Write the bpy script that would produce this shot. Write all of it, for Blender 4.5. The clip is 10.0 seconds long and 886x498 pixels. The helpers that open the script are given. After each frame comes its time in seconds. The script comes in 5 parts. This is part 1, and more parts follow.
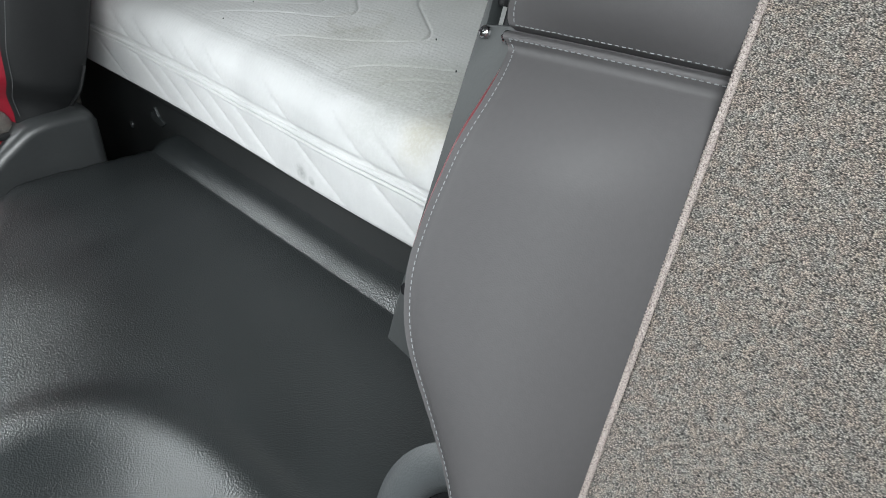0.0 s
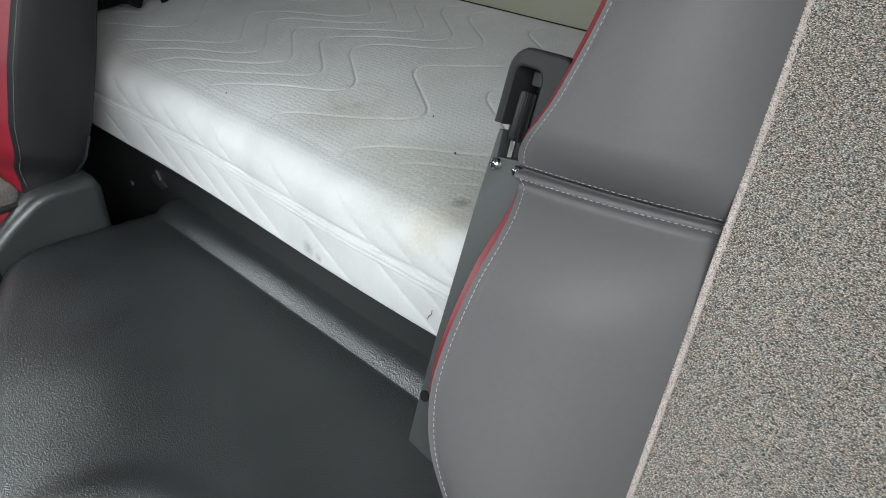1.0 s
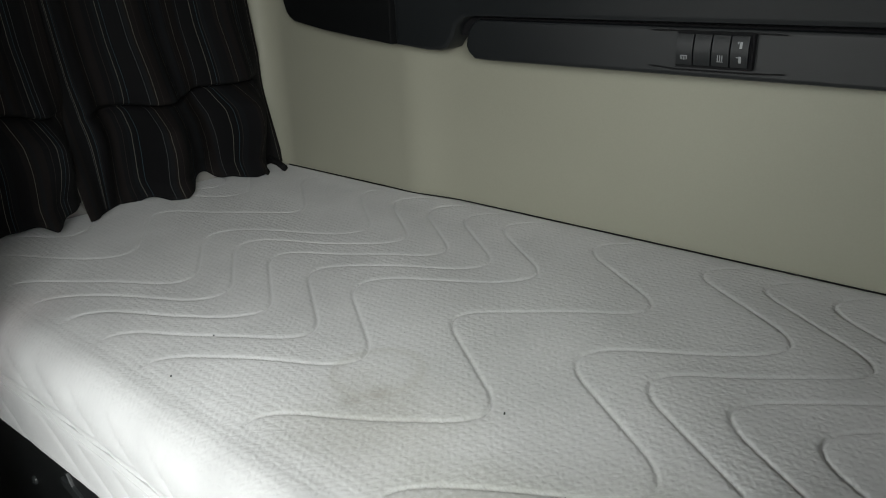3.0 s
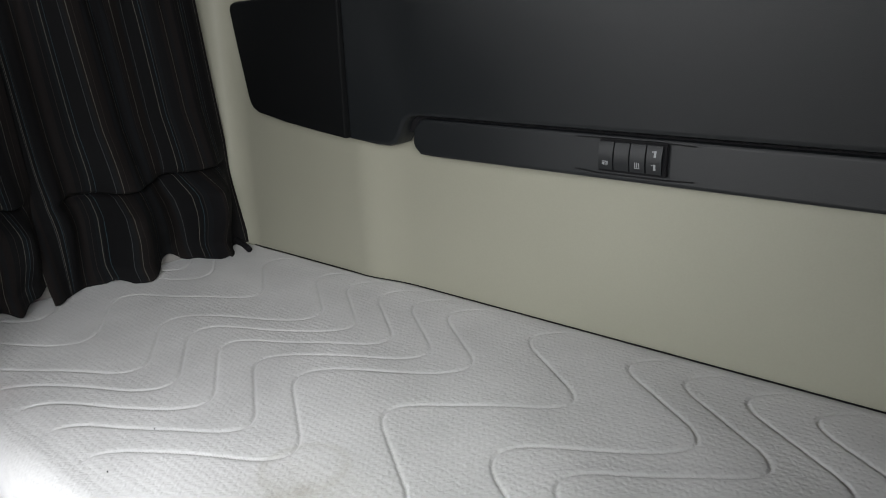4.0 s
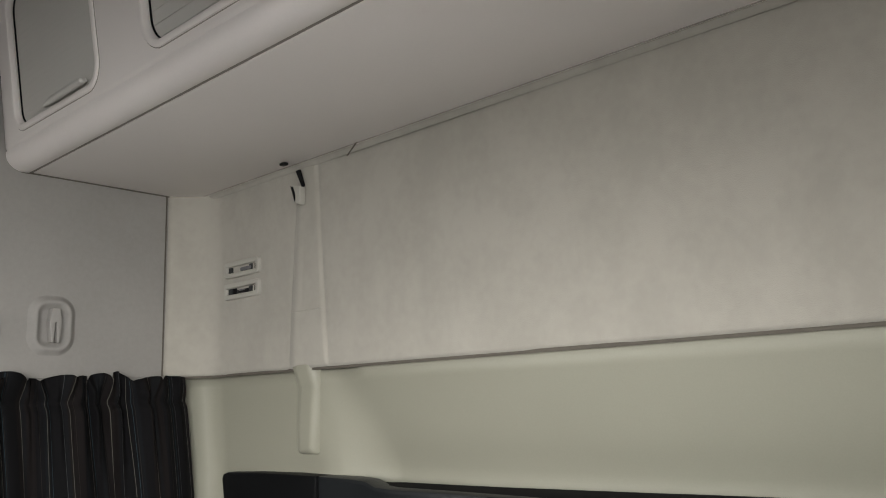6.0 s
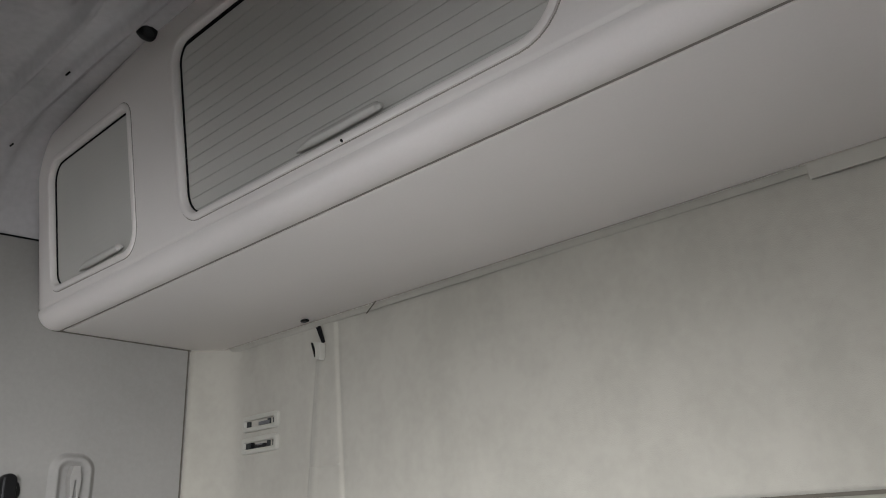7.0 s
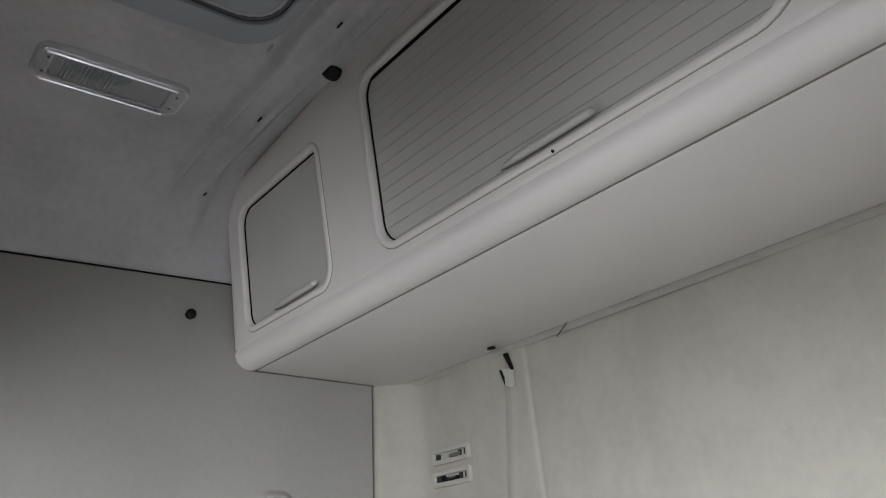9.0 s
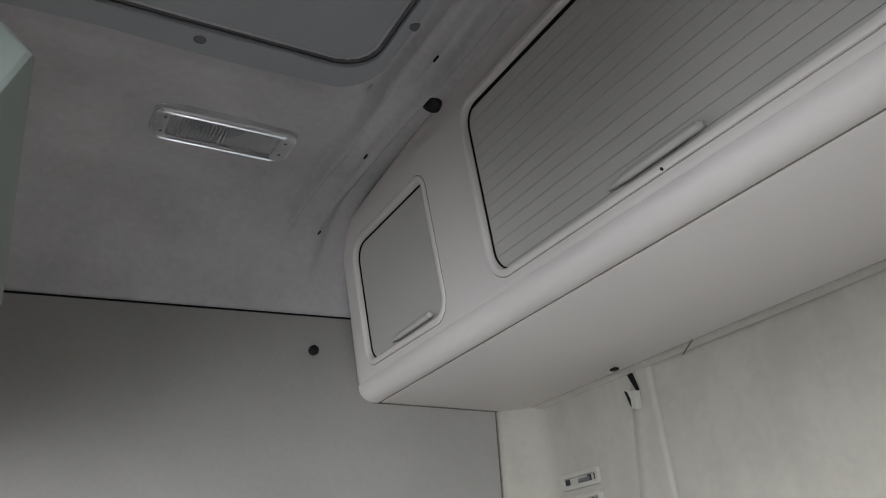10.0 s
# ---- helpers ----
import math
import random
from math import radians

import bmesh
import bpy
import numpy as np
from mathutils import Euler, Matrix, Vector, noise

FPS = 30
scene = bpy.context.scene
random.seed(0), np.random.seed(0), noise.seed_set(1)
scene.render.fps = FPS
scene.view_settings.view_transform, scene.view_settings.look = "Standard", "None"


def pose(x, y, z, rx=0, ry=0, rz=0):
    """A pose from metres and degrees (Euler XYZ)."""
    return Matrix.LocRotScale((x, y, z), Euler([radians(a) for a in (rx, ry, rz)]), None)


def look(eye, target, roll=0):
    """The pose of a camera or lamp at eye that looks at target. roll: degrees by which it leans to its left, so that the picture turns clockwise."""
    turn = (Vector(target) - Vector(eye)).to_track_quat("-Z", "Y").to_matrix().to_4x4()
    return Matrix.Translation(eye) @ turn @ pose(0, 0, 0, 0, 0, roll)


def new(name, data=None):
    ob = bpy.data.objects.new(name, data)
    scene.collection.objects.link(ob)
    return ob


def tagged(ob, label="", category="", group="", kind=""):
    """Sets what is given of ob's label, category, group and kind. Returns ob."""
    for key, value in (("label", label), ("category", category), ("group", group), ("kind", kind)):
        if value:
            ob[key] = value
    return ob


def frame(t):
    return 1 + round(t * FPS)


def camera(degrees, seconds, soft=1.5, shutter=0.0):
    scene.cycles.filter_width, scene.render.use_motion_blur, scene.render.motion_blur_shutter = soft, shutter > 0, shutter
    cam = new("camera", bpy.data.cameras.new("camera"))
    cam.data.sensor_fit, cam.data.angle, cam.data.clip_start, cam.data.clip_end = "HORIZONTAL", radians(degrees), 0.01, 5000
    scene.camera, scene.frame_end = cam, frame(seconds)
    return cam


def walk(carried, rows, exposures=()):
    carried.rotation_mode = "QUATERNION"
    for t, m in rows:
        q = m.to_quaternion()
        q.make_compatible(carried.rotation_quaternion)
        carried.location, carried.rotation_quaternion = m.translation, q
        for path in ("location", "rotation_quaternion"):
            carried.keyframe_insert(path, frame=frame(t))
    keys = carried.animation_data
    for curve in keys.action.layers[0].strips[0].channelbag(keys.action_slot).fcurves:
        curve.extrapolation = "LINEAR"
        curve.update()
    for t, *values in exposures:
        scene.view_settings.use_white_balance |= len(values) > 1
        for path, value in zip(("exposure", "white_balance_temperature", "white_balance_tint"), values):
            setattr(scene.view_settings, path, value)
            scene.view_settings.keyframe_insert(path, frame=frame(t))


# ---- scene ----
S = 1.1  # plan unit in metres
cam = camera(57.3, 10.0, soft=1.0)
PATH = [
    (0, (1.2636, 0.67, 1.0427), (0.1182, 1.6882, 0.0645), -1.7),
    (0.5, (1.3227, 0.6645, 1.0991), (0.2091, 1.71, 0.1127), -1.7),
    (1, (1.2455, 0.6536, 1.1355), (0.1264, 1.7118, 0.1691), -1.8),
    (1.5, (1.1573, 0.6591, 1.1355), (0.02, 1.7427, 0.2209), -2.1),
    (2, (1.0991, 0.6864, 1.13), (-0.0591, 1.8536, 0.3555), -2.0),
    (2.2, (1.0382, 0.7209, 1.1327), (-0.1191, 1.9082, 0.3882), -2.0),
    (3.3, (0.866, 0.91, 1.072), (-0.418, 2.289, 0.401), -2.7),
    (3.5, (0.887, 0.913, 1.091), (-0.405, 2.296, 0.443), -2.6),
    (4, (0.954, 0.909, 1.142), (-0.343, 2.313, 0.554), -2.5),
    (4.5, (0.987, 0.877, 1.178), (-0.333, 2.33, 0.798), -2.4),
    (5, (1.039, 0.866, 1.22), (-0.303, 2.343, 1.086), -1.9),
    (5.5, (1.059, 0.86, 1.244), (-0.275, 2.345, 1.361), -1.8),
    (6, (1.096, 0.856, 1.273), (-0.224, 2.314, 1.636), -2.0),
    (6.2, (1.118, 0.851, 1.286), (-0.197, 2.284, 1.755), -2.0),
    (7.3, (1.123, 0.792, 1.3), (-0.135, 2.179, 2.005), -2.5),
    (7.5, (1.113, 0.786, 1.297), (-0.145, 2.166, 2.014), -2.5),
    (8, (1.062, 0.758, 1.286), (-0.203, 2.124, 2.016), -2.8),
    (8.5, (1.025, 0.735, 1.272), (-0.327, 2.003, 2.026), -3.0),
    (9, (1.025, 0.747, 1.284), (-0.41, 1.899, 2.069), -3.0),
    (9.5, (1.024, 0.751, 1.292), (-0.474, 1.802, 2.099), -3.3),
    (10, (1.029, 0.757, 1.308), (-0.551, 1.661, 2.137), -3.4),
]
EXPOSURES = [(0.0, -1.02, 6450, 9), (1.0, -1.05, 6450, 8), (2.0, -0.92, 6700, 8), (3.5, -0.72, 6750, 11), (4.0, -0.36, 6650, 14), (4.5, -0.06, 6600, 16), (5.0, 0.15, 6800, 16), (5.5, 0.16, 7100, 14), (6.2, 0.21, 6800, 15),
             (7.5, 0.30, 6450, 15), (8.5, 0.30, 6400, 14), (10.0, 0.40, 6400, 14)]
walk(cam, [(t, look(Vector(eye) * S, Vector(target) * S, roll)) for t, eye, target, roll in PATH], EXPOSURES)

# ---- light ----
world = bpy.data.worlds.new("sky")
scene.world = world
world.use_nodes = True
wn = world.node_tree.nodes
sky = wn.new("ShaderNodeTexSky")
sky.sky_type, sky.sun_disc = "NISHITA", False
sky.sun_elevation, sky.sun_rotation = radians(48), radians(150)
sky.dust_density = 4.0
world.node_tree.links.new(sky.outputs[0], wn["Background"].inputs[0])
wn["Background"].inputs[1].default_value = 0.12


def window_light(name, eye, target, w, h, watts, colour, spread=180):
    data = bpy.data.lights.new(name, "AREA")
    data.shape, data.size, data.size_y, data.energy, data.color = "RECTANGLE", w * S, h * S, watts, colour
    data.spread = radians(spread)
    ob = new(name, data)
    ob.matrix_world = look(Vector(eye) * S, Vector(target) * S)
    return ob


# sky light falls downwards through the panes
DAY = (0.94, 0.99, 1.0)
window_light("windscreen_daylight", (0.45, -0.60, 1.44), (0.30, 0.9, 0.40), 1.5, 0.5, 8.5, DAY, 110)
window_light("driver_window_daylight", (1.42, 0.45, 1.30), (0.25, 1.22, 0.40), 0.85, 0.5, 26, DAY, 108)
window_light("passenger_window_daylight", (-0.32, 0.27, 1.20), (0.8, 0.68, 0.42), 0.95, 0.6, 21, DAY, 125)


# ---- materials ----
def material(name, base, rough=0.6, second=None, scale=6.0, fine=90.0, bump=0.1, bump_scale=None, metal=0.0, spec=0.5, sheen=0.0, dist=0.002, coat=0.0, stretch=None, spread=(0.35, 0.75)):
    m = bpy.data.materials.new(name)
    m.use_nodes = True
    nt = m.node_tree
    b = nt.nodes["Principled BSDF"]
    b.inputs["Roughness"].default_value = rough
    b.inputs["Metallic"].default_value = metal
    b.inputs["Specular IOR Level"].default_value = spec
    b.inputs["Sheen Weight"].default_value = sheen
    b.inputs["Coat Weight"].default_value = coat
    co = nt.nodes.new("ShaderNodeTexCoord")
    big = nt.nodes.new("ShaderNodeTexNoise")
    big.inputs["Scale"].default_value, big.inputs["Detail"].default_value = scale, 5
    if stretch:
        mp = nt.nodes.new("ShaderNodeMapping")
        mp.inputs["Scale"].default_value = stretch
        nt.links.new(co.outputs["Object"], mp.inputs["Vector"])
        nt.links.new(mp.outputs[0], big.inputs["Vector"])
    else:
        nt.links.new(co.outputs["Object"], big.inputs["Vector"])
    small = nt.nodes.new("ShaderNodeTexNoise")
    small.inputs["Scale"].default_value, small.inputs["Detail"].default_value = fine, 3
    nt.links.new(co.outputs["Object"], small.inputs["Vector"])
    add = nt.nodes.new("ShaderNodeMath")
    add.operation = "MULTIPLY_ADD"
    add.inputs[1].default_value = 0.35
    nt.links.new(small.outputs["Fac"], add.inputs[0])
    sc = nt.nodes.new("ShaderNodeMath")
    sc.operation = "MULTIPLY"
    sc.inputs[1].default_value = 0.75
    nt.links.new(big.outputs["Fac"], sc.inputs[0])
    nt.links.new(sc.outputs[0], add.inputs[2])
    ramp = nt.nodes.new("ShaderNodeValToRGB")
    ramp.color_ramp.elements[0].position, ramp.color_ramp.elements[1].position = spread
    second = second or tuple(c * 0.85 for c in base)
    ramp.color_ramp.elements[0].color, ramp.color_ramp.elements[1].color = (*second, 1), (*base, 1)
    nt.links.new(add.outputs[0], ramp.inputs[0])
    nt.links.new(ramp.outputs[0], b.inputs["Base Color"])
    rr = nt.nodes.new("ShaderNodeMapRange")
    rr.inputs[3].default_value, rr.inputs[4].default_value = max(rough - 0.08, 0.02), min(rough + 0.08, 1)
    nt.links.new(big.outputs["Fac"], rr.inputs[0])
    nt.links.new(rr.outputs[0], b.inputs["Roughness"])
    if bump:
        bp = nt.nodes.new("ShaderNodeBump")
        bp.inputs["Strength"].default_value, bp.inputs["Distance"].default_value = bump, dist
        if bump_scale:
            tex = nt.nodes.new("ShaderNodeTexNoise")
            tex.inputs["Scale"].default_value, tex.inputs["Detail"].default_value = bump_scale, 2
            nt.links.new(co.outputs["Object"], tex.inputs["Vector"])
            nt.links.new(tex.outputs["Fac"], bp.inputs["Height"])
        else:
            nt.links.new(small.outputs["Fac"], bp.inputs["Height"])
        nt.links.new(bp.outputs[0], b.inputs["Normal"])
    return m


def leather_bump(m, scale, strength, dist=0.0008):
    """Grain of pebbled cells."""
    nt = m.node_tree
    b = nt.nodes["Principled BSDF"]
    co = nt.nodes.new("ShaderNodeTexCoord")
    v = nt.nodes.new("ShaderNodeTexVoronoi")
    v.inputs["Scale"].default_value = scale
    nt.links.new(co.outputs["Object"], v.inputs["Vector"])
    bp = nt.nodes.new("ShaderNodeBump")
    bp.inputs["Strength"].default_value, bp.inputs["Distance"].default_value = strength, dist
    nt.links.new(v.outputs["Distance"], bp.inputs["Height"])
    nt.links.new(bp.outputs[0], b.inputs["Normal"])
    return m


M_BEIGE = material("beige_moulded_plastic", (0.300, 0.296, 0.238), 0.5, (0.275, 0.271, 0.218), 3, 400, 0.06)
M_FABRIC = material("grey_felt_lining", (0.374, 0.356, 0.311), 0.95, (0.335, 0.319, 0.278), 11, 60, 0.3, 800, sheen=0.15, stretch=(1.25, 1, 0.85), spread=(0.42, 0.66))
M_SIDE = material("grey_side_lining", (0.298, 0.287, 0.270), 0.85, (0.252, 0.243, 0.229), 5, 120, 0.15, 700)
M_CEIL = material("grey_headlining", (0.57, 0.555, 0.555), 0.9, (0.42, 0.409, 0.410), 7, 70, 0.25, 800)
M_CAB = material("offwhite_cabinet_plastic", (0.80, 0.757, 0.725), 0.5, (0.76, 0.72, 0.69), 4, 300, 0.05, coat=0.05)
M_SHUT = material("grey_shutter_plastic", (0.58, 0.567, 0.53), 0.5, (0.54, 0.529, 0.495), 5, 300, 0.08)
# near-black of seals and slots; also painted shade in gaps and hollows
M_SEAL_SHADE = material("dark_seal_and_shade", (0.009, 0.009, 0.010), 0.85, bump=0.05, spec=0.1)
M_DARK = material("charcoal_panel_plastic", (0.0098, 0.0112, 0.0124), 0.40, (0.0078, 0.0092, 0.0103), 4, 500, 0.12, 1200, spec=0.36)
M_BLACK = material("black_plastic", (0.008, 0.0082, 0.0088), 0.42, (0.006, 0.0062, 0.0066), 8, 300, 0.1, 900, spec=0.22)
# darker copy of the charcoal: the lid's shade is put into its colour
M_DARK_SHADED = material("shaded_charcoal_panel_plastic", (0.0062, 0.0066, 0.0070), 0.5, (0.0050, 0.0054, 0.0058), 4, 500, 0.1, 1200, spec=0.10)
M_HOUSING = leather_bump(material("black_moulded_plastic", (0.009, 0.0094, 0.0100), 0.5, (0.007, 0.0074, 0.0080), 12, 300, 0.1, spec=0.16), 1300, 0.2, 0.0004)
M_PLATE = material("dark_grey_metal_plate", (0.0245, 0.0275, 0.028), 0.5, (0.020, 0.0225, 0.023), 8, 300, 0.08, spec=0.35)
M_RUBBER = leather_bump(material("black_grained_vinyl", (0.0175, 0.0205, 0.0215), 0.33, (0.0120, 0.0142, 0.0150), 9, 120, 0.1, spec=0.85), 520, 0.5, 0.0008)
M_COVER = material("satin_dark_plastic", (0.034, 0.0365, 0.0375), 0.36, (0.025, 0.027, 0.028), 12, 200, 0.08, 1500, spec=0.6)
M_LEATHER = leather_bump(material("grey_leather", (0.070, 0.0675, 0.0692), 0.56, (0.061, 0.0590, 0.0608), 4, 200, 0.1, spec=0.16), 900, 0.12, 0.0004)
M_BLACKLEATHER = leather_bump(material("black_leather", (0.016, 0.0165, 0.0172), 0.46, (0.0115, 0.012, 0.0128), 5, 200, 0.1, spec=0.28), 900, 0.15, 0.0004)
M_RED = leather_bump(material("red_leather", (0.25, 0.0095, 0.023), 0.42, (0.19, 0.007, 0.017), 6, 200, 0.1), 900, 0.12, 0.0004)
M_THREAD = material("pale_thread", (0.19, 0.20, 0.208), 0.8, bump=0)
M_STEEL = material("bright_steel", (0.75, 0.75, 0.77), 0.22, metal=1.0, bump=0)
# extra bright silver, only for the painted highlights of the lamp rim
M_HIGHLIGHT = material("rim_highlight_silver", (0.97, 0.97, 0.98), 0.12, metal=0.7, bump=0)
M_RIM = material("silvered_plastic", (0.86, 0.86, 0.88), 0.2, metal=0.75, bump=0)
M_HATCH = material("grey_hatch_plastic", (0.37, 0.385, 0.40), 0.6, (0.32, 0.333, 0.345), 6, 200, 0.1, 600)
M_CAP = material("grey_cap_plastic", (0.13, 0.13, 0.135), 0.6, bump=0.05)
M_JOINT = material("brown_grey_joint", (0.12, 0.108, 0.09), 0.8, bump=0.05, spec=0.1)
# grey of the fine joints and of the shade strip behind the nose
M_FINE = material("grey_joint_and_shade", (0.34, 0.315, 0.285), 0.8, bump=0.05, spec=0.1)
M_CORD = material("beige_twisted_cord", (0.40, 0.35, 0.325), 0.9, (0.10, 0.075, 0.072), 1100, 2600, 0.7, 1300, spread=(0.42, 0.60))
M_MARK = material("grey_print", (0.28, 0.29, 0.30), 0.6, bump=0)
M_PALE = material("pale_grey_plastic", (0.55, 0.54, 0.49), 0.5, (0.5, 0.49, 0.45), 8, 300, 0.05)
M_PALEFELT = material("pale_felt_grey_plastic", (0.40, 0.39, 0.345), 0.6, (0.365, 0.355, 0.315), 30, 300, 0.05)
M_BASE = material("black_bunk_plastic", (0.0185, 0.0202, 0.0206), 0.42, (0.0135, 0.0148, 0.0152), 9, 250, 0.1, 900, spec=0.35)
M_LIP = material("dark_lip_plastic", (0.020, 0.0218, 0.0222), 0.5, (0.015, 0.0165, 0.017), 14, 250, 0.1, 900, spec=0.35)
M_FLOOR = material("black_rubber_floor", (0.02, 0.02, 0.021), 0.7, bump=0.2)
M_CONSOLE = material("pale_front_console_plastic", (0.235, 0.275, 0.25), 0.5, (0.21, 0.245, 0.225), 4, 200, 0.05)


def seat_fabric():
    m = bpy.data.materials.new("speckled_seat_weave")
    m.use_nodes = True
    nt = m.node_tree
    b = nt.nodes["Principled BSDF"]
    b.inputs["Roughness"].default_value = 0.95
    b.inputs["Sheen Weight"].default_value = 0.15
    co = nt.nodes.new("ShaderNodeTexCoord")
    mp = nt.nodes.new("ShaderNodeMapping")
    mp.inputs["Rotation"].default_value = (radians(22.5), 0, 0)
    mp.inputs["Scale"].default_value = (0.42, 1.0, 1.15)
    nt.links.new(co.outputs["Object"], mp.inputs["Vector"])
    v = nt.nodes.new("ShaderNodeTexVoronoi")
    v.inputs["Scale"].default_value = 1650
    nt.links.new(mp.outputs[0], v.inputs["Vector"])
    # each loop of yarn has its own tone and is dark at its edge
    loop = nt.nodes.new("ShaderNodeMapRange")
    loop.inputs[1].default_value, loop.inputs[2].default_value, loop.inputs[3].default_value, loop.inputs[4].default_value = 0.25, 0.80, 1.0, 0.0
    nt.links.new(v.outputs["Distance"], loop.inputs[0])
    sep = nt.nodes.new("ShaderNodeSeparateColor")
    nt.links.new(v.outputs["Color"], sep.inputs[0])
    tone = nt.nodes.new("ShaderNodeMapRange")
    tone.inputs[3].default_value, tone.inputs[4].default_value = 0.40, 1.0
    nt.links.new(sep.outputs[0], tone.inputs[0])
    mx = nt.nodes.new("ShaderNodeMath")
    mx.operation = "MULTIPLY"
    nt.links.new(loop.outputs[0], mx.inputs[0])
    nt.links.new(tone.outputs[0], mx.inputs[1])
    ramp = nt.nodes.new("ShaderNodeValToRGB")
    ramp.color_ramp.elements[0].position, ramp.color_ramp.elements[1].position = 0.05, 0.85
    ramp.color_ramp.elements[0].color, ramp.color_ramp.elements[1].color = (0.020, 0.0185, 0.0175, 1), (0.48, 0.43, 0.385, 1)
    e = ramp.color_ramp.elements.new(0.40)
    e.color = (0.145, 0.129, 0.116, 1)
    nt.links.new(mx.outputs[0], ramp.inputs[0])
    hue = nt.nodes.new("ShaderNodeTexNoise")
    hue.inputs["Scale"].default_value = 150
    nt.links.new(co.outputs["Object"], hue.inputs["Vector"])
    tint = nt.nodes.new("ShaderNodeValToRGB")
    tint.color_ramp.elements[0].position, tint.color_ramp.elements[1].position = 0.36, 0.66
    tint.color_ramp.elements[0].color, tint.color_ramp.elements[1].color = (0.945, 1.0, 1.02, 1), (1.05, 0.975, 0.925, 1)
    nt.links.new(hue.outputs["Fac"], tint.inputs[0])
    mul = nt.nodes.new("ShaderNodeMix")
    mul.data_type, mul.blend_type = "RGBA", "MULTIPLY"
    mul.inputs[0].default_value = 1.0
    nt.links.new(ramp.outputs[0], mul.inputs[6])
    nt.links.new(tint.outputs[0], mul.inputs[7])
    nt.links.new(mul.outputs[2], b.inputs["Base Color"])
    bp = nt.nodes.new("ShaderNodeBump")
    bp.inputs["Strength"].default_value, bp.inputs["Distance"].default_value = 0.7, 0.002
    nt.links.new(mx.outputs[0], bp.inputs["Height"])
    nt.links.new(bp.outputs[0], b.inputs["Normal"])
    return m


M_WEAVE = seat_fabric()


def mattress_cloth():
    """White knit with a fine rib and grey-brown stains of their own shape."""
    m = bpy.data.materials.new("white_quilted_knit")
    m.use_nodes = True
    nt = m.node_tree
    b = nt.nodes["Principled BSDF"]
    b.inputs["Roughness"].default_value = 0.9
    b.inputs["Sheen Weight"].default_value = 0.2
    co = nt.nodes.new("ShaderNodeTexCoord")

    def noise_node(scale, detail):
        t = nt.nodes.new("ShaderNodeTexNoise")
        t.inputs["Scale"].default_value, t.inputs["Detail"].default_value = scale, detail
        nt.links.new(co.outputs["Object"], t.inputs["Vector"])
        return t

    def blob(centre, radius, hardness):
        d = nt.nodes.new("ShaderNodeVectorMath")
        d.operation = "DISTANCE"
        wob = noise_node(14, 4)
        off = nt.nodes.new("ShaderNodeVectorMath")
        off.operation = "MULTIPLY_ADD"
        amp = min(0.09, radius * 1.3)
        off.inputs[1].default_value = (amp, amp, amp * 0.3)
        nt.links.new(wob.outputs["Color"], off.inputs[0])
        nt.links.new(co.outputs["Object"], off.inputs[2])
        nt.links.new(off.outputs[0], d.inputs[0])
        d.inputs[1].default_value = (centre[0] * S + amp * 0.5, centre[1] * S + amp * 0.5, centre[2] * S + amp * 0.15)
        r = nt.nodes.new("ShaderNodeMapRange")
        r.interpolation_type = "SMOOTHSTEP"
        r.inputs[1].default_value, r.inputs[2].default_value = radius * S, radius * S * hardness
        nt.links.new(d.outputs["Value"], r.inputs[0])
        return r

    base = nt.nodes.new("ShaderNodeValToRGB")
    base.color_ramp.elements[0].position, base.color_ramp.elements[1].position = 0.3, 0.7
    base.color_ramp.elements[0].color, base.color_ramp.elements[1].color = (0.455, 0.457, 0.46, 1), (0.54, 0.541, 0.543, 1)
    nt.links.new(noise_node(11, 9).outputs["Fac"], base.inputs[0])
    colour = base.outputs[0]
    speck = noise_node(260, 2)
    for centre, radius, hardness, tone, weight in (
        ((0.66, 1.235, 0.718), 0.15, 0.15, (0.265, 0.27, 0.24), 0.9),
        ((0.56, 1.215, 0.718), 0.085, 0.15, (0.29, 0.29, 0.26), 0.8),
        ((0.74, 1.185, 0.715), 0.07, 0.1, (0.30, 0.30, 0.26), 0.6),
        ((0.709, 1.188, 0.718), 0.017, 0.2, (0.10, 0.09, 0.065), 0.8),
        ((0.745, 1.190, 0.718), 0.032, 0.1, (0.16, 0.15, 0.12), 0.75),
        ((0.72, 1.145, 0.712), 0.055, 0.1, (0.38, 0.355, 0.28), 0.6),
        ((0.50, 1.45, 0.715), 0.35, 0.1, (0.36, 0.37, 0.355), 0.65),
        ((0.412, 1.289, 0.718), 0.019, 0.2, (0.20, 0.18, 0.14), 0.6),
        ((0.400, 1.264, 0.718), 0.015, 0.2, (0.20, 0.185, 0.15), 0.6),
        ((0.44, 1.255, 0.718), 0.12, 0.1, (0.31, 0.305, 0.275), 0.7),
        ((0.509, 1.123, 0.606), 0.016, 0.2, (0.2, 0.2, 0.2), 0.7),
        ((0.529, 1.123, 0.600), 0.009, 0.2, (0.14, 0.14, 0.14), 0.6),
        ((-0.05, 1.15, 0.69), 0.10, 0.2, (0.47, 0.40, 0.40), 0.5),
    ):
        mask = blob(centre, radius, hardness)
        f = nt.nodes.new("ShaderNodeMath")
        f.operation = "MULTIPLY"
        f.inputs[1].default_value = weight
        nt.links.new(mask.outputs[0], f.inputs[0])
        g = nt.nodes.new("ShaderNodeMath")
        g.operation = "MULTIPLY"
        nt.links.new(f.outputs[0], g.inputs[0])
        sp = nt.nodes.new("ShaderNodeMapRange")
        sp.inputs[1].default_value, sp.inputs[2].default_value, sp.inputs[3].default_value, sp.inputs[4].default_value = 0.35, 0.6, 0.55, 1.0
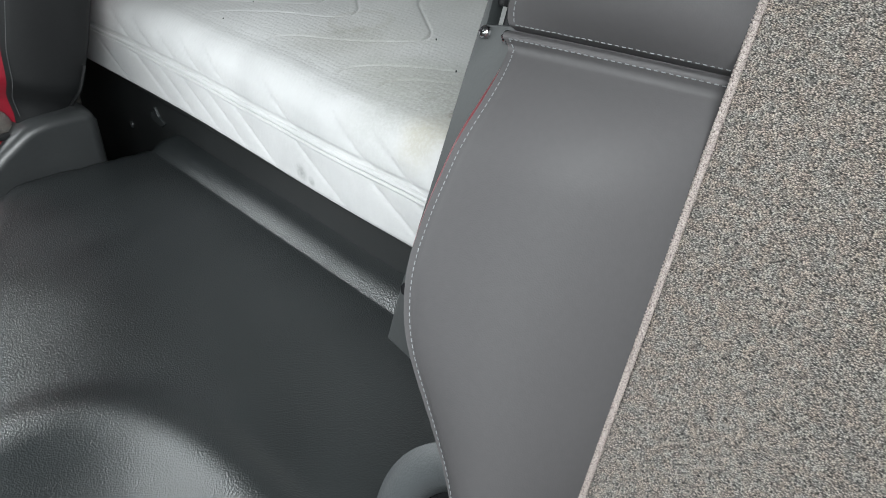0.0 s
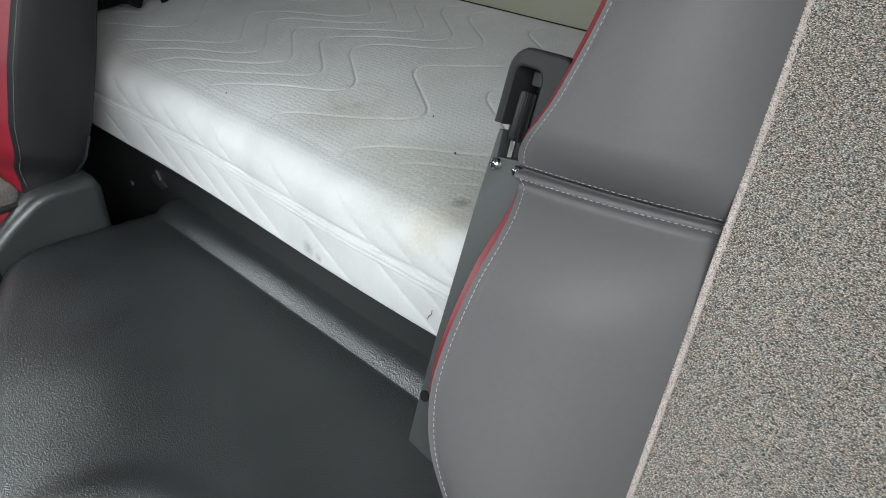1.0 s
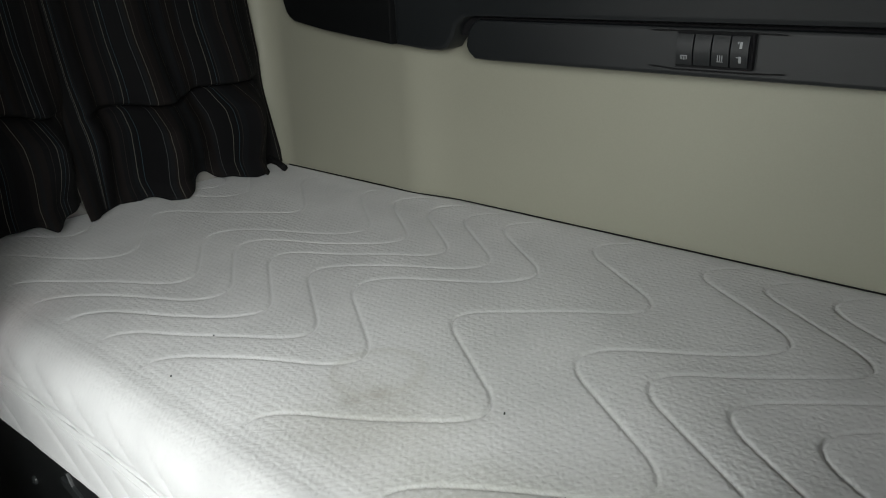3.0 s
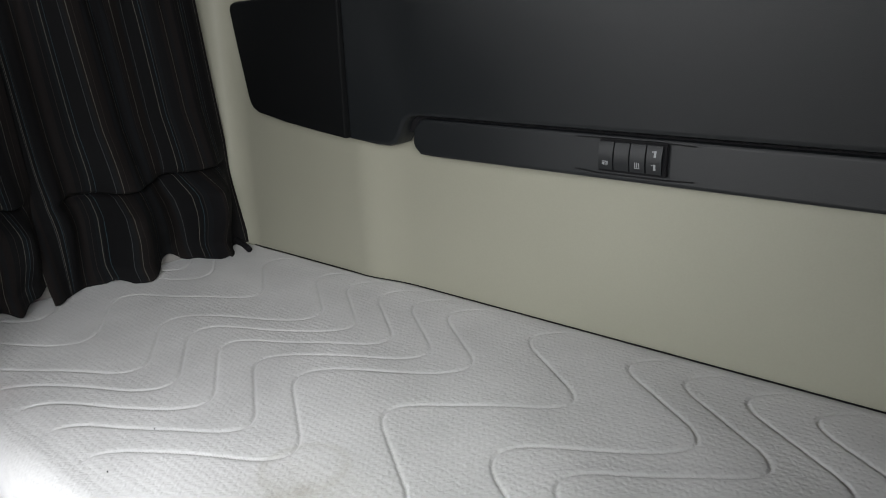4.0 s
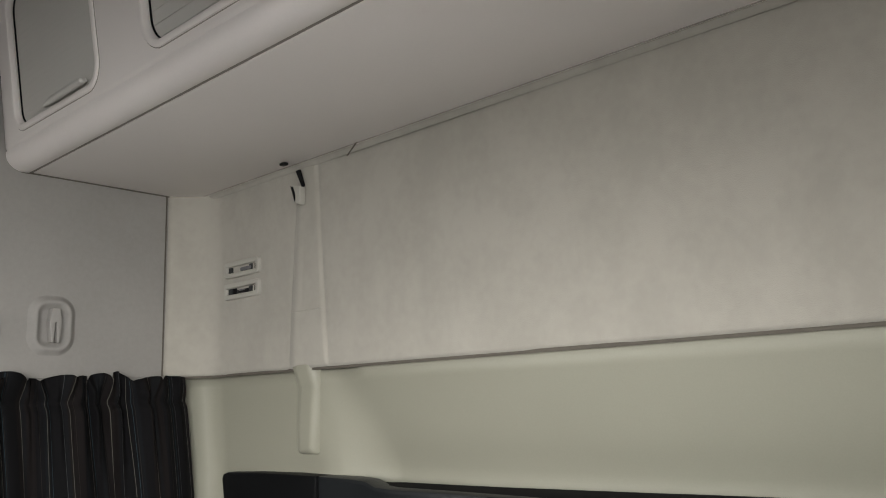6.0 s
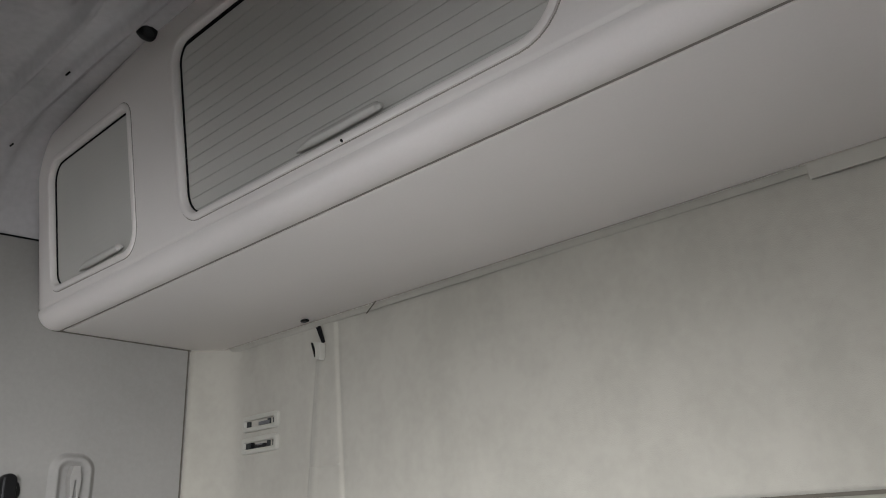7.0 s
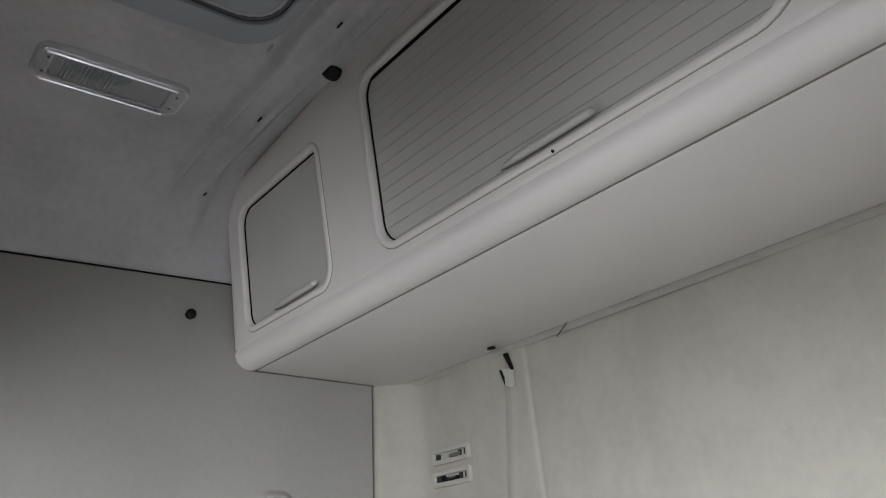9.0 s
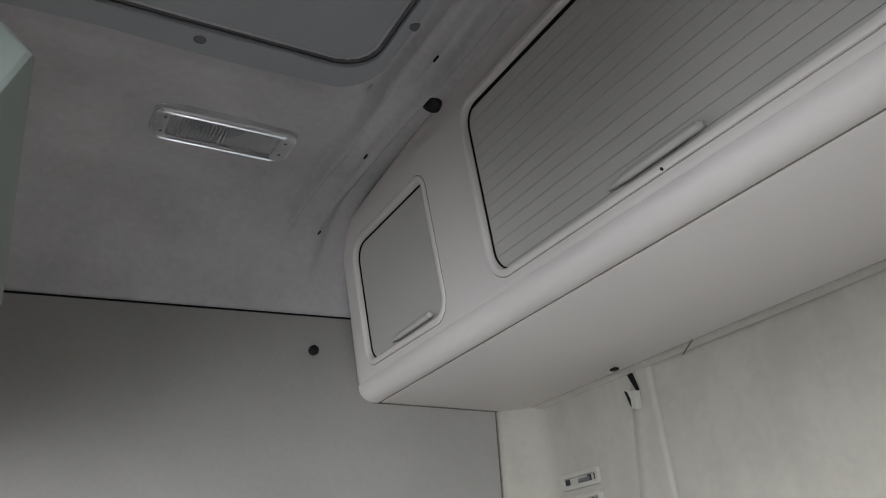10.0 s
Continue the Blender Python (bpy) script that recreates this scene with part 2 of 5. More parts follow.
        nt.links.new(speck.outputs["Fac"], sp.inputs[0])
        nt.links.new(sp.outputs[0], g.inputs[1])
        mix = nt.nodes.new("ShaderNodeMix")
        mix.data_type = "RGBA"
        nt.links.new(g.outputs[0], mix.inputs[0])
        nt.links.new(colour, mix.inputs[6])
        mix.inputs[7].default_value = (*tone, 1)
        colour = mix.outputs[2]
    # a ring-shaped old water stain
    ring = nt.nodes.new("ShaderNodeVectorMath")
    ring.operation = "DISTANCE"
    nt.links.new(co.outputs["Object"], ring.inputs[0])
    ring.inputs[1].default_value = (0.385 * S, 1.315 * S, 0.72 * S)
    ramp = nt.nodes.new("ShaderNodeValToRGB")
    ramp.color_ramp.elements[0].position, ramp.color_ramp.elements[1].position = 0.034, 0.052
    ramp.color_ramp.elements[0].color, ramp.color_ramp.elements[1].color = (0, 0, 0, 1), (0, 0, 0, 1)
    ramp.color_ramp.elements.new(0.047).color = (0.45, 0.45, 0.45, 1)
    nt.links.new(ring.outputs["Value"], ramp.inputs[0])
    mix = nt.nodes.new("ShaderNodeMix")
    mix.data_type = "RGBA"
    nt.links.new(ramp.outputs[0], mix.inputs[0])
    nt.links.new(colour, mix.inputs[6])
    mix.inputs[7].default_value = (0.34, 0.33, 0.30, 1)
    nt.links.new(mix.outputs[2], b.inputs["Base Color"])
    waves = []
    for axis, scale in (("X", 41), ("Y", 35)):
        wv = nt.nodes.new("ShaderNodeTexWave")
        wv.inputs["Scale"].default_value, wv.inputs["Distortion"].default_value, wv.inputs["Detail"].default_value = scale, 3.0, 1
        wv.inputs["Detail Scale"].default_value = 2.4
        wv.bands_direction = axis
        nt.links.new(co.outputs["Object"], wv.inputs["Vector"])
        waves.append(wv)
    knit = nt.nodes.new("ShaderNodeMath")
    knit.operation = "MULTIPLY"
    nt.links.new(waves[0].outputs["Fac"], knit.inputs[0])
    nt.links.new(waves[1].outputs["Fac"], knit.inputs[1])
    sm = nt.nodes.new("ShaderNodeMath")
    sm.operation = "MULTIPLY_ADD"
    # the knit shows on the top alone; the border is smooth
    geo = nt.nodes.new("ShaderNodeSeparateXYZ")
    nt.links.new(co.outputs["Object"], geo.inputs[0])
    up = nt.nodes.new("ShaderNodeMapRange")
    up.inputs[1].default_value, up.inputs[2].default_value, up.inputs[3].default_value, up.inputs[4].default_value = 0.695 * S, 0.712 * S, 0.04, 0.42
    nt.links.new(geo.outputs[2], up.inputs[0])
    nt.links.new(up.outputs[0], sm.inputs[1])
    nt.links.new(knit.outputs[0], sm.inputs[0])
    n2 = noise_node(120, 6)
    nt.links.new(n2.outputs["Fac"], sm.inputs[2])
    bp = nt.nodes.new("ShaderNodeBump")
    bp.inputs["Strength"].default_value, bp.inputs["Distance"].default_value = 0.42, 0.002
    nt.links.new(sm.outputs[0], bp.inputs["Height"])
    nt.links.new(bp.outputs[0], b.inputs["Normal"])
    return m


M_MATTRESS = mattress_cloth()


def curtain_cloth():
    """Dark cloth with thin pale, teal and rust pinstripes woven along its drop."""
    m = bpy.data.materials.new("dark_pinstripe_cloth")
    m.use_nodes = True
    nt = m.node_tree
    b = nt.nodes["Principled BSDF"]
    b.inputs["Roughness"].default_value = 0.9
    b.inputs["Specular IOR Level"].default_value = 0.12
    at = nt.nodes.new("ShaderNodeAttribute")
    at.attribute_name = "along"
    colour = None
    base = nt.nodes.new("ShaderNodeRGB")
    base.outputs[0].default_value = (0.0044, 0.0044, 0.0049, 1)
    colour = base.outputs[0]
    for period, phase, width, tone, weight in ((0.094, 0.1, 0.38, (0.0086, 0.0070, 0.0066), 0.75), (0.041, 0.7, 0.20, (0.0058, 0.0070, 0.0082), 0.6),
                                               (0.047, 0.0, 0.017, (0.15, 0.142, 0.122), 0.52), (0.094, 0.42, 0.0090, (0.028, 0.048, 0.060), 0.7),
                                               (0.071, 0.2, 0.011, (0.04, 0.032, 0.027), 0.45), (0.131, 0.66, 0.006, (0.08, 0.083, 0.087), 0.5)):
        a = nt.nodes.new("ShaderNodeMath")
        a.operation = "MULTIPLY_ADD"
        a.inputs[1].default_value, a.inputs[2].default_value = 1 / period, phase
        nt.links.new(at.outputs["Fac"], a.inputs[0])
        fr = nt.nodes.new("ShaderNodeMath")
        fr.operation = "FRACT"
        nt.links.new(a.outputs[0], fr.inputs[0])
        lt = nt.nodes.new("ShaderNodeMath")
        lt.operation = "LESS_THAN"
        lt.inputs[1].default_value = width
        nt.links.new(fr.outputs[0], lt.inputs[0])
        wt = nt.nodes.new("ShaderNodeMath")
        wt.operation = "MULTIPLY"
        wt.inputs[1].default_value = weight
        nt.links.new(lt.outputs[0], wt.inputs[0])
        mix = nt.nodes.new("ShaderNodeMix")
        mix.data_type = "RGBA"
        nt.links.new(wt.outputs[0], mix.inputs[0])
        nt.links.new(colour, mix.inputs[6])
        mix.inputs[7].default_value = (*tone, 1)
        colour = mix.outputs[2]
    nt.links.new(colour, b.inputs["Base Color"])
    co = nt.nodes.new("ShaderNodeTexCoord")
    n = nt.nodes.new("ShaderNodeTexNoise")
    n.inputs["Scale"].default_value = 700
    nt.links.new(co.outputs["Object"], n.inputs["Vector"])
    bp = nt.nodes.new("ShaderNodeBump")
    bp.inputs["Strength"].default_value, bp.inputs["Distance"].default_value = 0.2, 0.001
    nt.links.new(n.outputs["Fac"], bp.inputs["Height"])
    nt.links.new(bp.outputs[0], b.inputs["Normal"])
    return m


M_CURTAIN = curtain_cloth()

M_GLASS = bpy.data.materials.new("clear_lens_plastic")
M_GLASS.use_nodes = True
_b = M_GLASS.node_tree.nodes["Principled BSDF"]
_b.inputs["Base Color"].default_value = (0.9, 0.93, 0.93, 1)
_b.inputs["Roughness"].default_value = 0.12
_b.inputs["Transmission Weight"].default_value = 0.9
_b.inputs["IOR"].default_value = 1.35


# ---- builders ----
def smooth(a, b, x):
    t = np.clip((np.asarray(x, float) - a) / (b - a), 0, 1)
    return t * t * (3 - 2 * t)


def part(name, geo, mat, parent=None, label="", angle=38, solid=0.0):
    """Links (vertices, faces) or a bmesh, in plan units, as one mesh object."""
    me = bpy.data.meshes.new(name)
    if isinstance(geo, tuple):
        me.from_pydata([tuple(np.asarray(v) * S) for v in geo[0]], [], geo[1])
    else:
        for v in geo.verts:
            v.co *= S
        geo.to_mesh(me)
        geo.free()
    me.polygons.foreach_set("use_smooth", [True] * len(me.polygons))
    if angle < 180:
        me.set_sharp_from_angle(angle=radians(angle))
    me.materials.append(mat)
    ob = new(name, me)
    if parent is not None:
        ob.parent = parent
        ob.matrix_parent_inverse = parent_inverse(parent)
    if label:
        ob["label"] = label
    if solid:
        mod = ob.modifiers.new("thickness", "SOLIDIFY")
        mod.thickness, mod.offset = solid * S, -1
    return ob


def parent_inverse(parent):
    if parent.data is None:
        return Matrix.Translation(-parent.location)
    return Matrix.Identity(4)


def thing(name, label, category, base, group="", kind=""):
    ob = new(name)
    ob.location = Vector(base) * S
    ob.empty_display_size = 0.05
    return tagged(ob, label, category, group, kind)


def structure(name, geo, mat, label="", solid=0.0, angle=38):
    return tagged(part(name, geo, mat, None, label, angle, solid), kind="structure")


def box(x0, x1, y0, y1, z0, z1, bevel=0.0, seg=2):
    bm = bmesh.new()
    bmesh.ops.create_cube(bm, size=1)
    for v in bm.verts:
        v.co = Vector((x0 + (v.co.x + 0.5) * (x1 - x0), y0 + (v.co.y + 0.5) * (y1 - y0), z0 + (v.co.z + 0.5) * (z1 - z0)))
    if bevel:
        bmesh.ops.bevel(bm, geom=bm.edges[:], offset=bevel, segments=seg, affect="EDGES", profile=0.5)
    return bm


def grid(P, closed_u=False):
    P = np.asarray(P, float)
    m, n = P.shape[:2]
    faces = []
    for i in range(m if closed_u else m - 1):
        a, b = i * n, ((i + 1) % m) * n
        for j in range(n - 1):
            faces.append((a + j, a + j + 1, b + j + 1, b + j))
    return P.reshape(-1, 3).tolist(), faces


def join(*geos):
    V, F = [], []
    for v, f in geos:
        k = len(V)
        V += list(v)
        F += [tuple(i + k for i in q) for q in f]
    return V, F


def extrude_x(profile, x0, x1, steps=2, caps=True):
    """A closed (y, z) outline drawn out along x."""
    n = len(profile)
    V, F = [], []
    xs = np.linspace(x0, x1, steps)
    for x in xs:
        V += [(x, y, z) for y, z in profile]
    for i in range(steps - 1):
        for j in range(n):
            k = (j + 1) % n
            F.append((i * n + j, i * n + k, (i + 1) * n + k, (i + 1) * n + j))
    if caps:
        F.append(tuple(range(n))[::-1])
        F.append(tuple((steps - 1) * n + j for j in range(n)))
    return V, F


def tube(points, r, k=8, closed=False):
    pts = [Vector(p) for p in points]
    rings, n = [], len(pts)
    for i, p in enumerate(pts):
        a = pts[i - 1] if (i or closed) else p
        b = pts[(i + 1) % n] if (i < n - 1 or closed) else p
        d = (b - a).normalized()
        side = d.cross(Vector((0.3, -0.7, 0.64))).normalized()
        up = d.cross(side)
        rings.append([tuple(p + (side * math.cos(q) + up * math.sin(q)) * r) for q in np.linspace(0, 2 * math.pi, k + 1)])
    P = np.array(rings)
    g = grid(np.concatenate([P, P[:1]]) if closed else P)
    if not closed:
        g[1].append(tuple(range(k + 1))[::-1])
        g[1].append(tuple((n - 1) * (k + 1) + j for j in range(k + 1)))
    return g


def rounded(u0, u1, v0, v1, r, seg=6):
    """Outline of a rounded rectangle, anticlockwise; r is one radius or four (from the lower left, anticlockwise)."""
    rs = r if isinstance(r, (list, tuple)) else [r] * 4
    out = []
    for (cu, cv, su, sv, a0), q in zip(((u0, v0, 1, 1, 180), (u1, v0, -1, 1, 270), (u1, v1, -1, -1, 0), (u0, v1, 1, -1, 90)), rs):
        for i in range(seg + 1):
            a = radians(a0 + 90 * i / seg)
            out.append((cu + su * q + math.cos(a) * q, cv + sv * q + math.sin(a) * q))
    return out


def rounded_corners(corners, seg=8):
    """Outline of an anticlockwise polygon whose corners (u, v, radius) are rounded off."""
    out, n = [], len(corners)
    for i, (u, v, r) in enumerate(corners):
        p = Vector((u, v))
        a, b = (Vector(corners[i - 1][:2]) - p).normalized(), (Vector(corners[(i + 1) % n][:2]) - p).normalized()
        half = a.angle(b) / 2
        cut, mid = r / math.tan(half), (a + b).normalized()
        c = p + mid * (r / math.sin(half))
        first = p + a * cut - c
        a0 = math.atan2(first.y, first.x)
        turn = (math.pi - 2 * half)
        out += [(c.x + r * math.cos(a0 + turn * k / seg), c.y + r * math.sin(a0 + turn * k / seg)) for k in range(seg + 1)]
    return out


def offset_loop(loop, d):
    """Moves an anticlockwise outline inwards by d."""
    n, out = len(loop), []
    for i in range(n):
        (ax, ay), (bx, by) = loop[i - 1], loop[(i + 1) % n]
        dx, dy = bx - ax, by - ay
        l = math.hypot(dx, dy) or 1
        out.append((loop[i][0] - dy / l * d, loop[i][1] + dx / l * d))
    return out


def plate(outer, holes, place, depth, bevel=0.003):
    """A plate with holes; place(u, v, w) gives the point at depth w behind its face. Edges are rounded over by bevel."""
    bm = bmesh.new()

    def ring(loop, w):
        return [bm.verts.new(place(u, v, w)) for u, v in loop]

    def wall(a, b):
        for i in range(len(a)):
            k = (i + 1) % len(a)
            bm.faces.new((a[i], a[k], b[k], b[i]))

    edges = []
    for loop, s in [(outer, 1)] + [(h, -1) for h in holes]:
        outer_flat = ring(offset_loop(loop, s * bevel), 0)
        face_loop = ring(offset_loop(loop, s * bevel * 1.25), 0)
        wall(face_loop, outer_flat)
        mid = ring(offset_loop(loop, s * bevel * 0.3), bevel * 0.3)
        edge = ring(loop, bevel)
        back = ring(loop, depth)
        wall(outer_flat, mid), wall(mid, edge), wall(edge, back)
        for i in range(len(face_loop)):
            edges.append(bm.edges.get((face_loop[i], face_loop[(i + 1) % len(face_loop)])))
    bmesh.ops.triangle_fill(bm, use_beauty=True, use_dissolve=False, edges=edges)
    bmesh.ops.recalc_face_normals(bm, faces=bm.faces[:])
    return bm


def slab(outer, place, depth, bevel=0.003):
    return plate(outer, [], place, depth, bevel)


def disc(centre, axis, r, depth, seg=20, dome=0.0):
    """A round button: a short cylinder along axis with a rounded rim and a domed face."""
    axis = Vector(axis).normalized()
    side = axis.orthogonal().normalized()
    up = axis.cross(side)
    prof = [(r, -depth), (r, -0.15 * depth), (r * 0.94, 0.0), (r * 0.6, dome * 0.7), (r * 0.01, dome)]
    P = [[tuple(Vector(centre) + axis * w + (side * math.cos(a) + up * math.sin(a)) * q) for q, w in prof] for a in np.linspace(0, 2 * math.pi, seg + 1)]
    return grid(P)


# ---- the cab shell ----
XL, XR, YF, YR = -0.345, 1.46, -0.70, 1.755
structure("floor", box(XL - 0.04, XR + 0.04, YF, YR, -0.04, 0.0), M_FLOOR, "black rubber cab floor")

# lower rear wall: moulded, a shallow ridge sets the corner forward of the main panel
xs = np.concatenate([np.linspace(XL, -0.05, 14), np.linspace(-0.04, 0.14, 37), np.linspace(0.16, XR, 24)])
zs = np.linspace(0.0, 1.3285, 60)
X, Z = np.meshgrid(xs, zs, indexing="ij")
Y = 1.748 + 0.012 * smooth(-0.01, 0.115, X) - 0.0025 * np.exp(-((X - 0.02) / 0.03) ** 2)
Y = Y + 0.046 * smooth(1.06, 1.15, Z) * smooth(0.04, 0.14, X) - 0.084 * np.clip((Z - 1.16) / 0.1685, 0, 1) * (0.2 + 0.8 * smooth(0.04, 0.14, X))
Y = Y - 0.05 * np.clip(1 - (X - XL) / 0.05, 0, 1) ** 2
structure("wall_rear", grid(np.stack([X, Y, Z], -1)), M_BEIGE, "beige moulded lower rear wall of a truck sleeper cab", solid=-0.03, angle=180)

# upper rear wall: felt-covered, curving into the side wall at the corner
xs = np.concatenate([np.linspace(-0.3435, -0.2, 28), np.linspace(-0.19, 0.10, 110), np.linspace(0.12, XR, 40)])
zs = np.linspace(1.3312, 1.70, 60)
X, Z = np.meshgrid(xs, zs, indexing="ij")
Y = 1.712 - 0.068 * np.clip(1 - (X + 0.3435) / 0.095, 0, 1) ** 2.2
rl, rr = -0.036 + 0.09 * (Z - 1.36), 0.060 - 0.07 * (Z - 1.36)
rib = smooth(rl - 0.016, rl + 0.004, X) * (1 - smooth(rr - 0.010, rr + 0.004, X))
Y = Y - 0.0028 * rib * smooth(1.30, 1.36, Z) + 0.0020 * np.exp(-((X - rl + 0.006) / 0.007) ** 2) + 0.0017 * np.exp(-((X - rr) / 0.0042) ** 2) - 0.0014 * np.exp(-((X - rl - 0.014) / 0.008) ** 2)
Y = Y + 0.002 * (1 - smooth(1.3325, 1.340, Z)) + 0.002 * np.sin(X * 9 + Z * 7)
structure("wall_rear_upper", grid(np.stack([X, Y, Z], -1)), M_FABRIC, "pale grey felt-covered upper rear wall", solid=-0.03, angle=180)
felt_foot = [(x, 1.7155 - 0.068 * max(0.0, 1 - (x + 0.3435) / 0.095) ** 2.2) for x in np.concatenate([np.linspace(-0.3435, -0.2, 16), np.linspace(-0.1, XR, 8)])]
structure("trim_rear_seam", grid([[(x, y, 1.3272), (x, y, 1.3322), (x, 1.752, 1.3322)] for x, y in felt_foot]), M_JOINT, "dark joint between wall panels")

# left side wall, cut for the door window; the lining above ends at the headlining joint
def window_wall(name, x0, x1, label):
    outer = [(YF, 0.0), (1.655, 0.0), (1.655, 1.870), (YF, 1.80)]
    hole = rounded(-0.3, 0.78, 0.90, 1.52, 0.08)
    place = (lambda u, v, w: (x1 - w, u, v)) if x0 < x1 else (lambda u, v, w: (x1 + w, u, v))
    return structure(name, plate(outer, [hole], place, abs(x1 - x0), 0.004), M_SIDE, label)


window_wall("wall_left", XL - 0.04, XL, "grey lined side wall of the cab")
window_wall("wall_right", XR + 0.04, XR, "grey lined side wall of the cab")
structure("trim_corner_seam", box(-0.345, -0.3432, 1.6412, 1.6432, 1.3325, 1.685), M_JOINT, "dark vertical joint in the corner")
structure("trim_side_seam", grid([[(XL + dx, y, 1.8215 + 0.044 * (y - 0.82) + dz) for y in np.linspace(YF, 1.33, 12)] for dx, dz in ((-0.004, -0.0016), (0.0022, -0.0014), (0.0022, 0.0014), (-0.004, 0.0016))]), M_SEAL_SHADE, "dark joint under the headlining")

# front wall with the windscreen opening
structure("wall_front", plate([(XL - 0.04, 0.0), (XR + 0.04, 0.0), (XR + 0.04, 2.05), (XL - 0.04, 2.05)], [rounded(-0.25, 1.36, 0.92, 1.70, 0.08)],
                              lambda u, v, w: (u, YF - w, v), 0.05, 0.004), M_SIDE, "front wall round the windscreen")

# headlining: coved down to the side wall, with a pressed bead, a channel before the cabinet and the roof hatch
a = np.linspace(0, math.pi / 2, 26)
left = [(XL + 0.185 * (1 - math.cos(q)), 1.82 + 0.18 * math.sin(q)) for q in a]
flat = [(x, 2.0) for x in np.linspace(-0.15, 1.265, 330)]
right = [(XR - (x - XL), z) for x, z in left[::-1]]
prof = np.array(left + flat + right)
ys = np.concatenate([np.linspace(YF, 0.45, 30), np.linspace(0.46, 1.36, 190)])
X = np.repeat(prof[:, :1], len(ys), 1)
Z = np.repeat(prof[:, 1:], len(ys), 1)
Yg = np.repeat(ys[None, :], len(prof), 0)
Z = Z + 0.044 * (Yg - 0.82) * (1 - smooth(1.82, 2.0, Z))
top = smooth(1.88, 1.99, Z)


def rect_depth(x, y, x0, x1, y0, y1, r):
    qx, qy = np.abs(x - (x0 + x1) / 2) - (x1 - x0) / 2 + r, np.abs(y - (y0 + y1) / 2) - (y1 - y0) / 2 + r
    return np.hypot(np.maximum(qx, 0), np.maximum(qy, 0)) + np.minimum(np.maximum(qx, qy), 0) - r


dh = rect_depth(X, Yg, 0.174, 0.95, 0.45, 1.139, 0.05)
Z = Z + top * (0.010 * (1 - smooth(-0.010, 0.0, dh)) + 0.016 * np.exp(-((dh - 0.002) / 0.0045) ** 2) + 0.011 * (1 - smooth(0.044, 0.066, dh)))
ycurve = Yg + 0.012 * (1 - smooth(1.85, 2.0, Z)) * (X < 0.5)
run = smooth(-0.29, -0.19, X) * smooth(1.80, 1.92, Z)
bead = smooth(1.158, 1.172, ycurve) * (1 - smooth(1.222, 1.236, ycurve))
ridge = np.exp(-((ycurve - 1.173) / 0.0060) ** 2) + 1.15 * np.exp(-((ycurve - 1.2235) / 0.0062) ** 2)
Z = Z - run * (0.004 * bead + 0.0185 * ridge) + 0.032 * smooth(1.236, 1.262, ycurve) * smooth(1.88, 1.99, Z)
Z = Z + 0.0025 * np.sin(Yg * 21 + X * 4) * np.sin(X * 13 + 1) * top
structure("ceiling", grid(np.stack([X, Yg, Z], -1)), M_CEIL, "grey coved headlining with a pressed hatch", solid=0.03, angle=180)
structure("trim_hatch_joint", tube([(x, y, 2.0215) for x, y in rounded(0.172, 0.952, 0.448, 1.141, 0.052, 8)], 0.0044, 8, closed=True), M_CAP, "dark joint round the roof hatch")
structure("roof_hatch", slab(rounded(0.180, 0.944, 0.456, 1.133, 0.046, 8), lambda u, v, w: (u, v, 2.0165 + w), 0.012, 0.005), M_HATCH, "grey plastic roof hatch panel")
structure("trim_hatch_frame", plate(rounded(0.116, 1.010, 0.39, 1.160, 0.085, 10), [rounded(0.1715, 0.9525, 0.4475, 1.1415, 0.0525, 8)], lambda u, v, w: (u, v, 2.0092 + w), 0.006, 0.003), M_HATCH, "grey plastic frame round the roof hatch")
structure("wall_rear_top", box(XL - 0.03, XR + 0.03, 1.745, 1.785, 1.70, 2.06), M_SIDE)
structure("roof", box(XL - 0.06, XR + 0.06, YF, 1.79, 2.075, 2.10), M_SIDE)


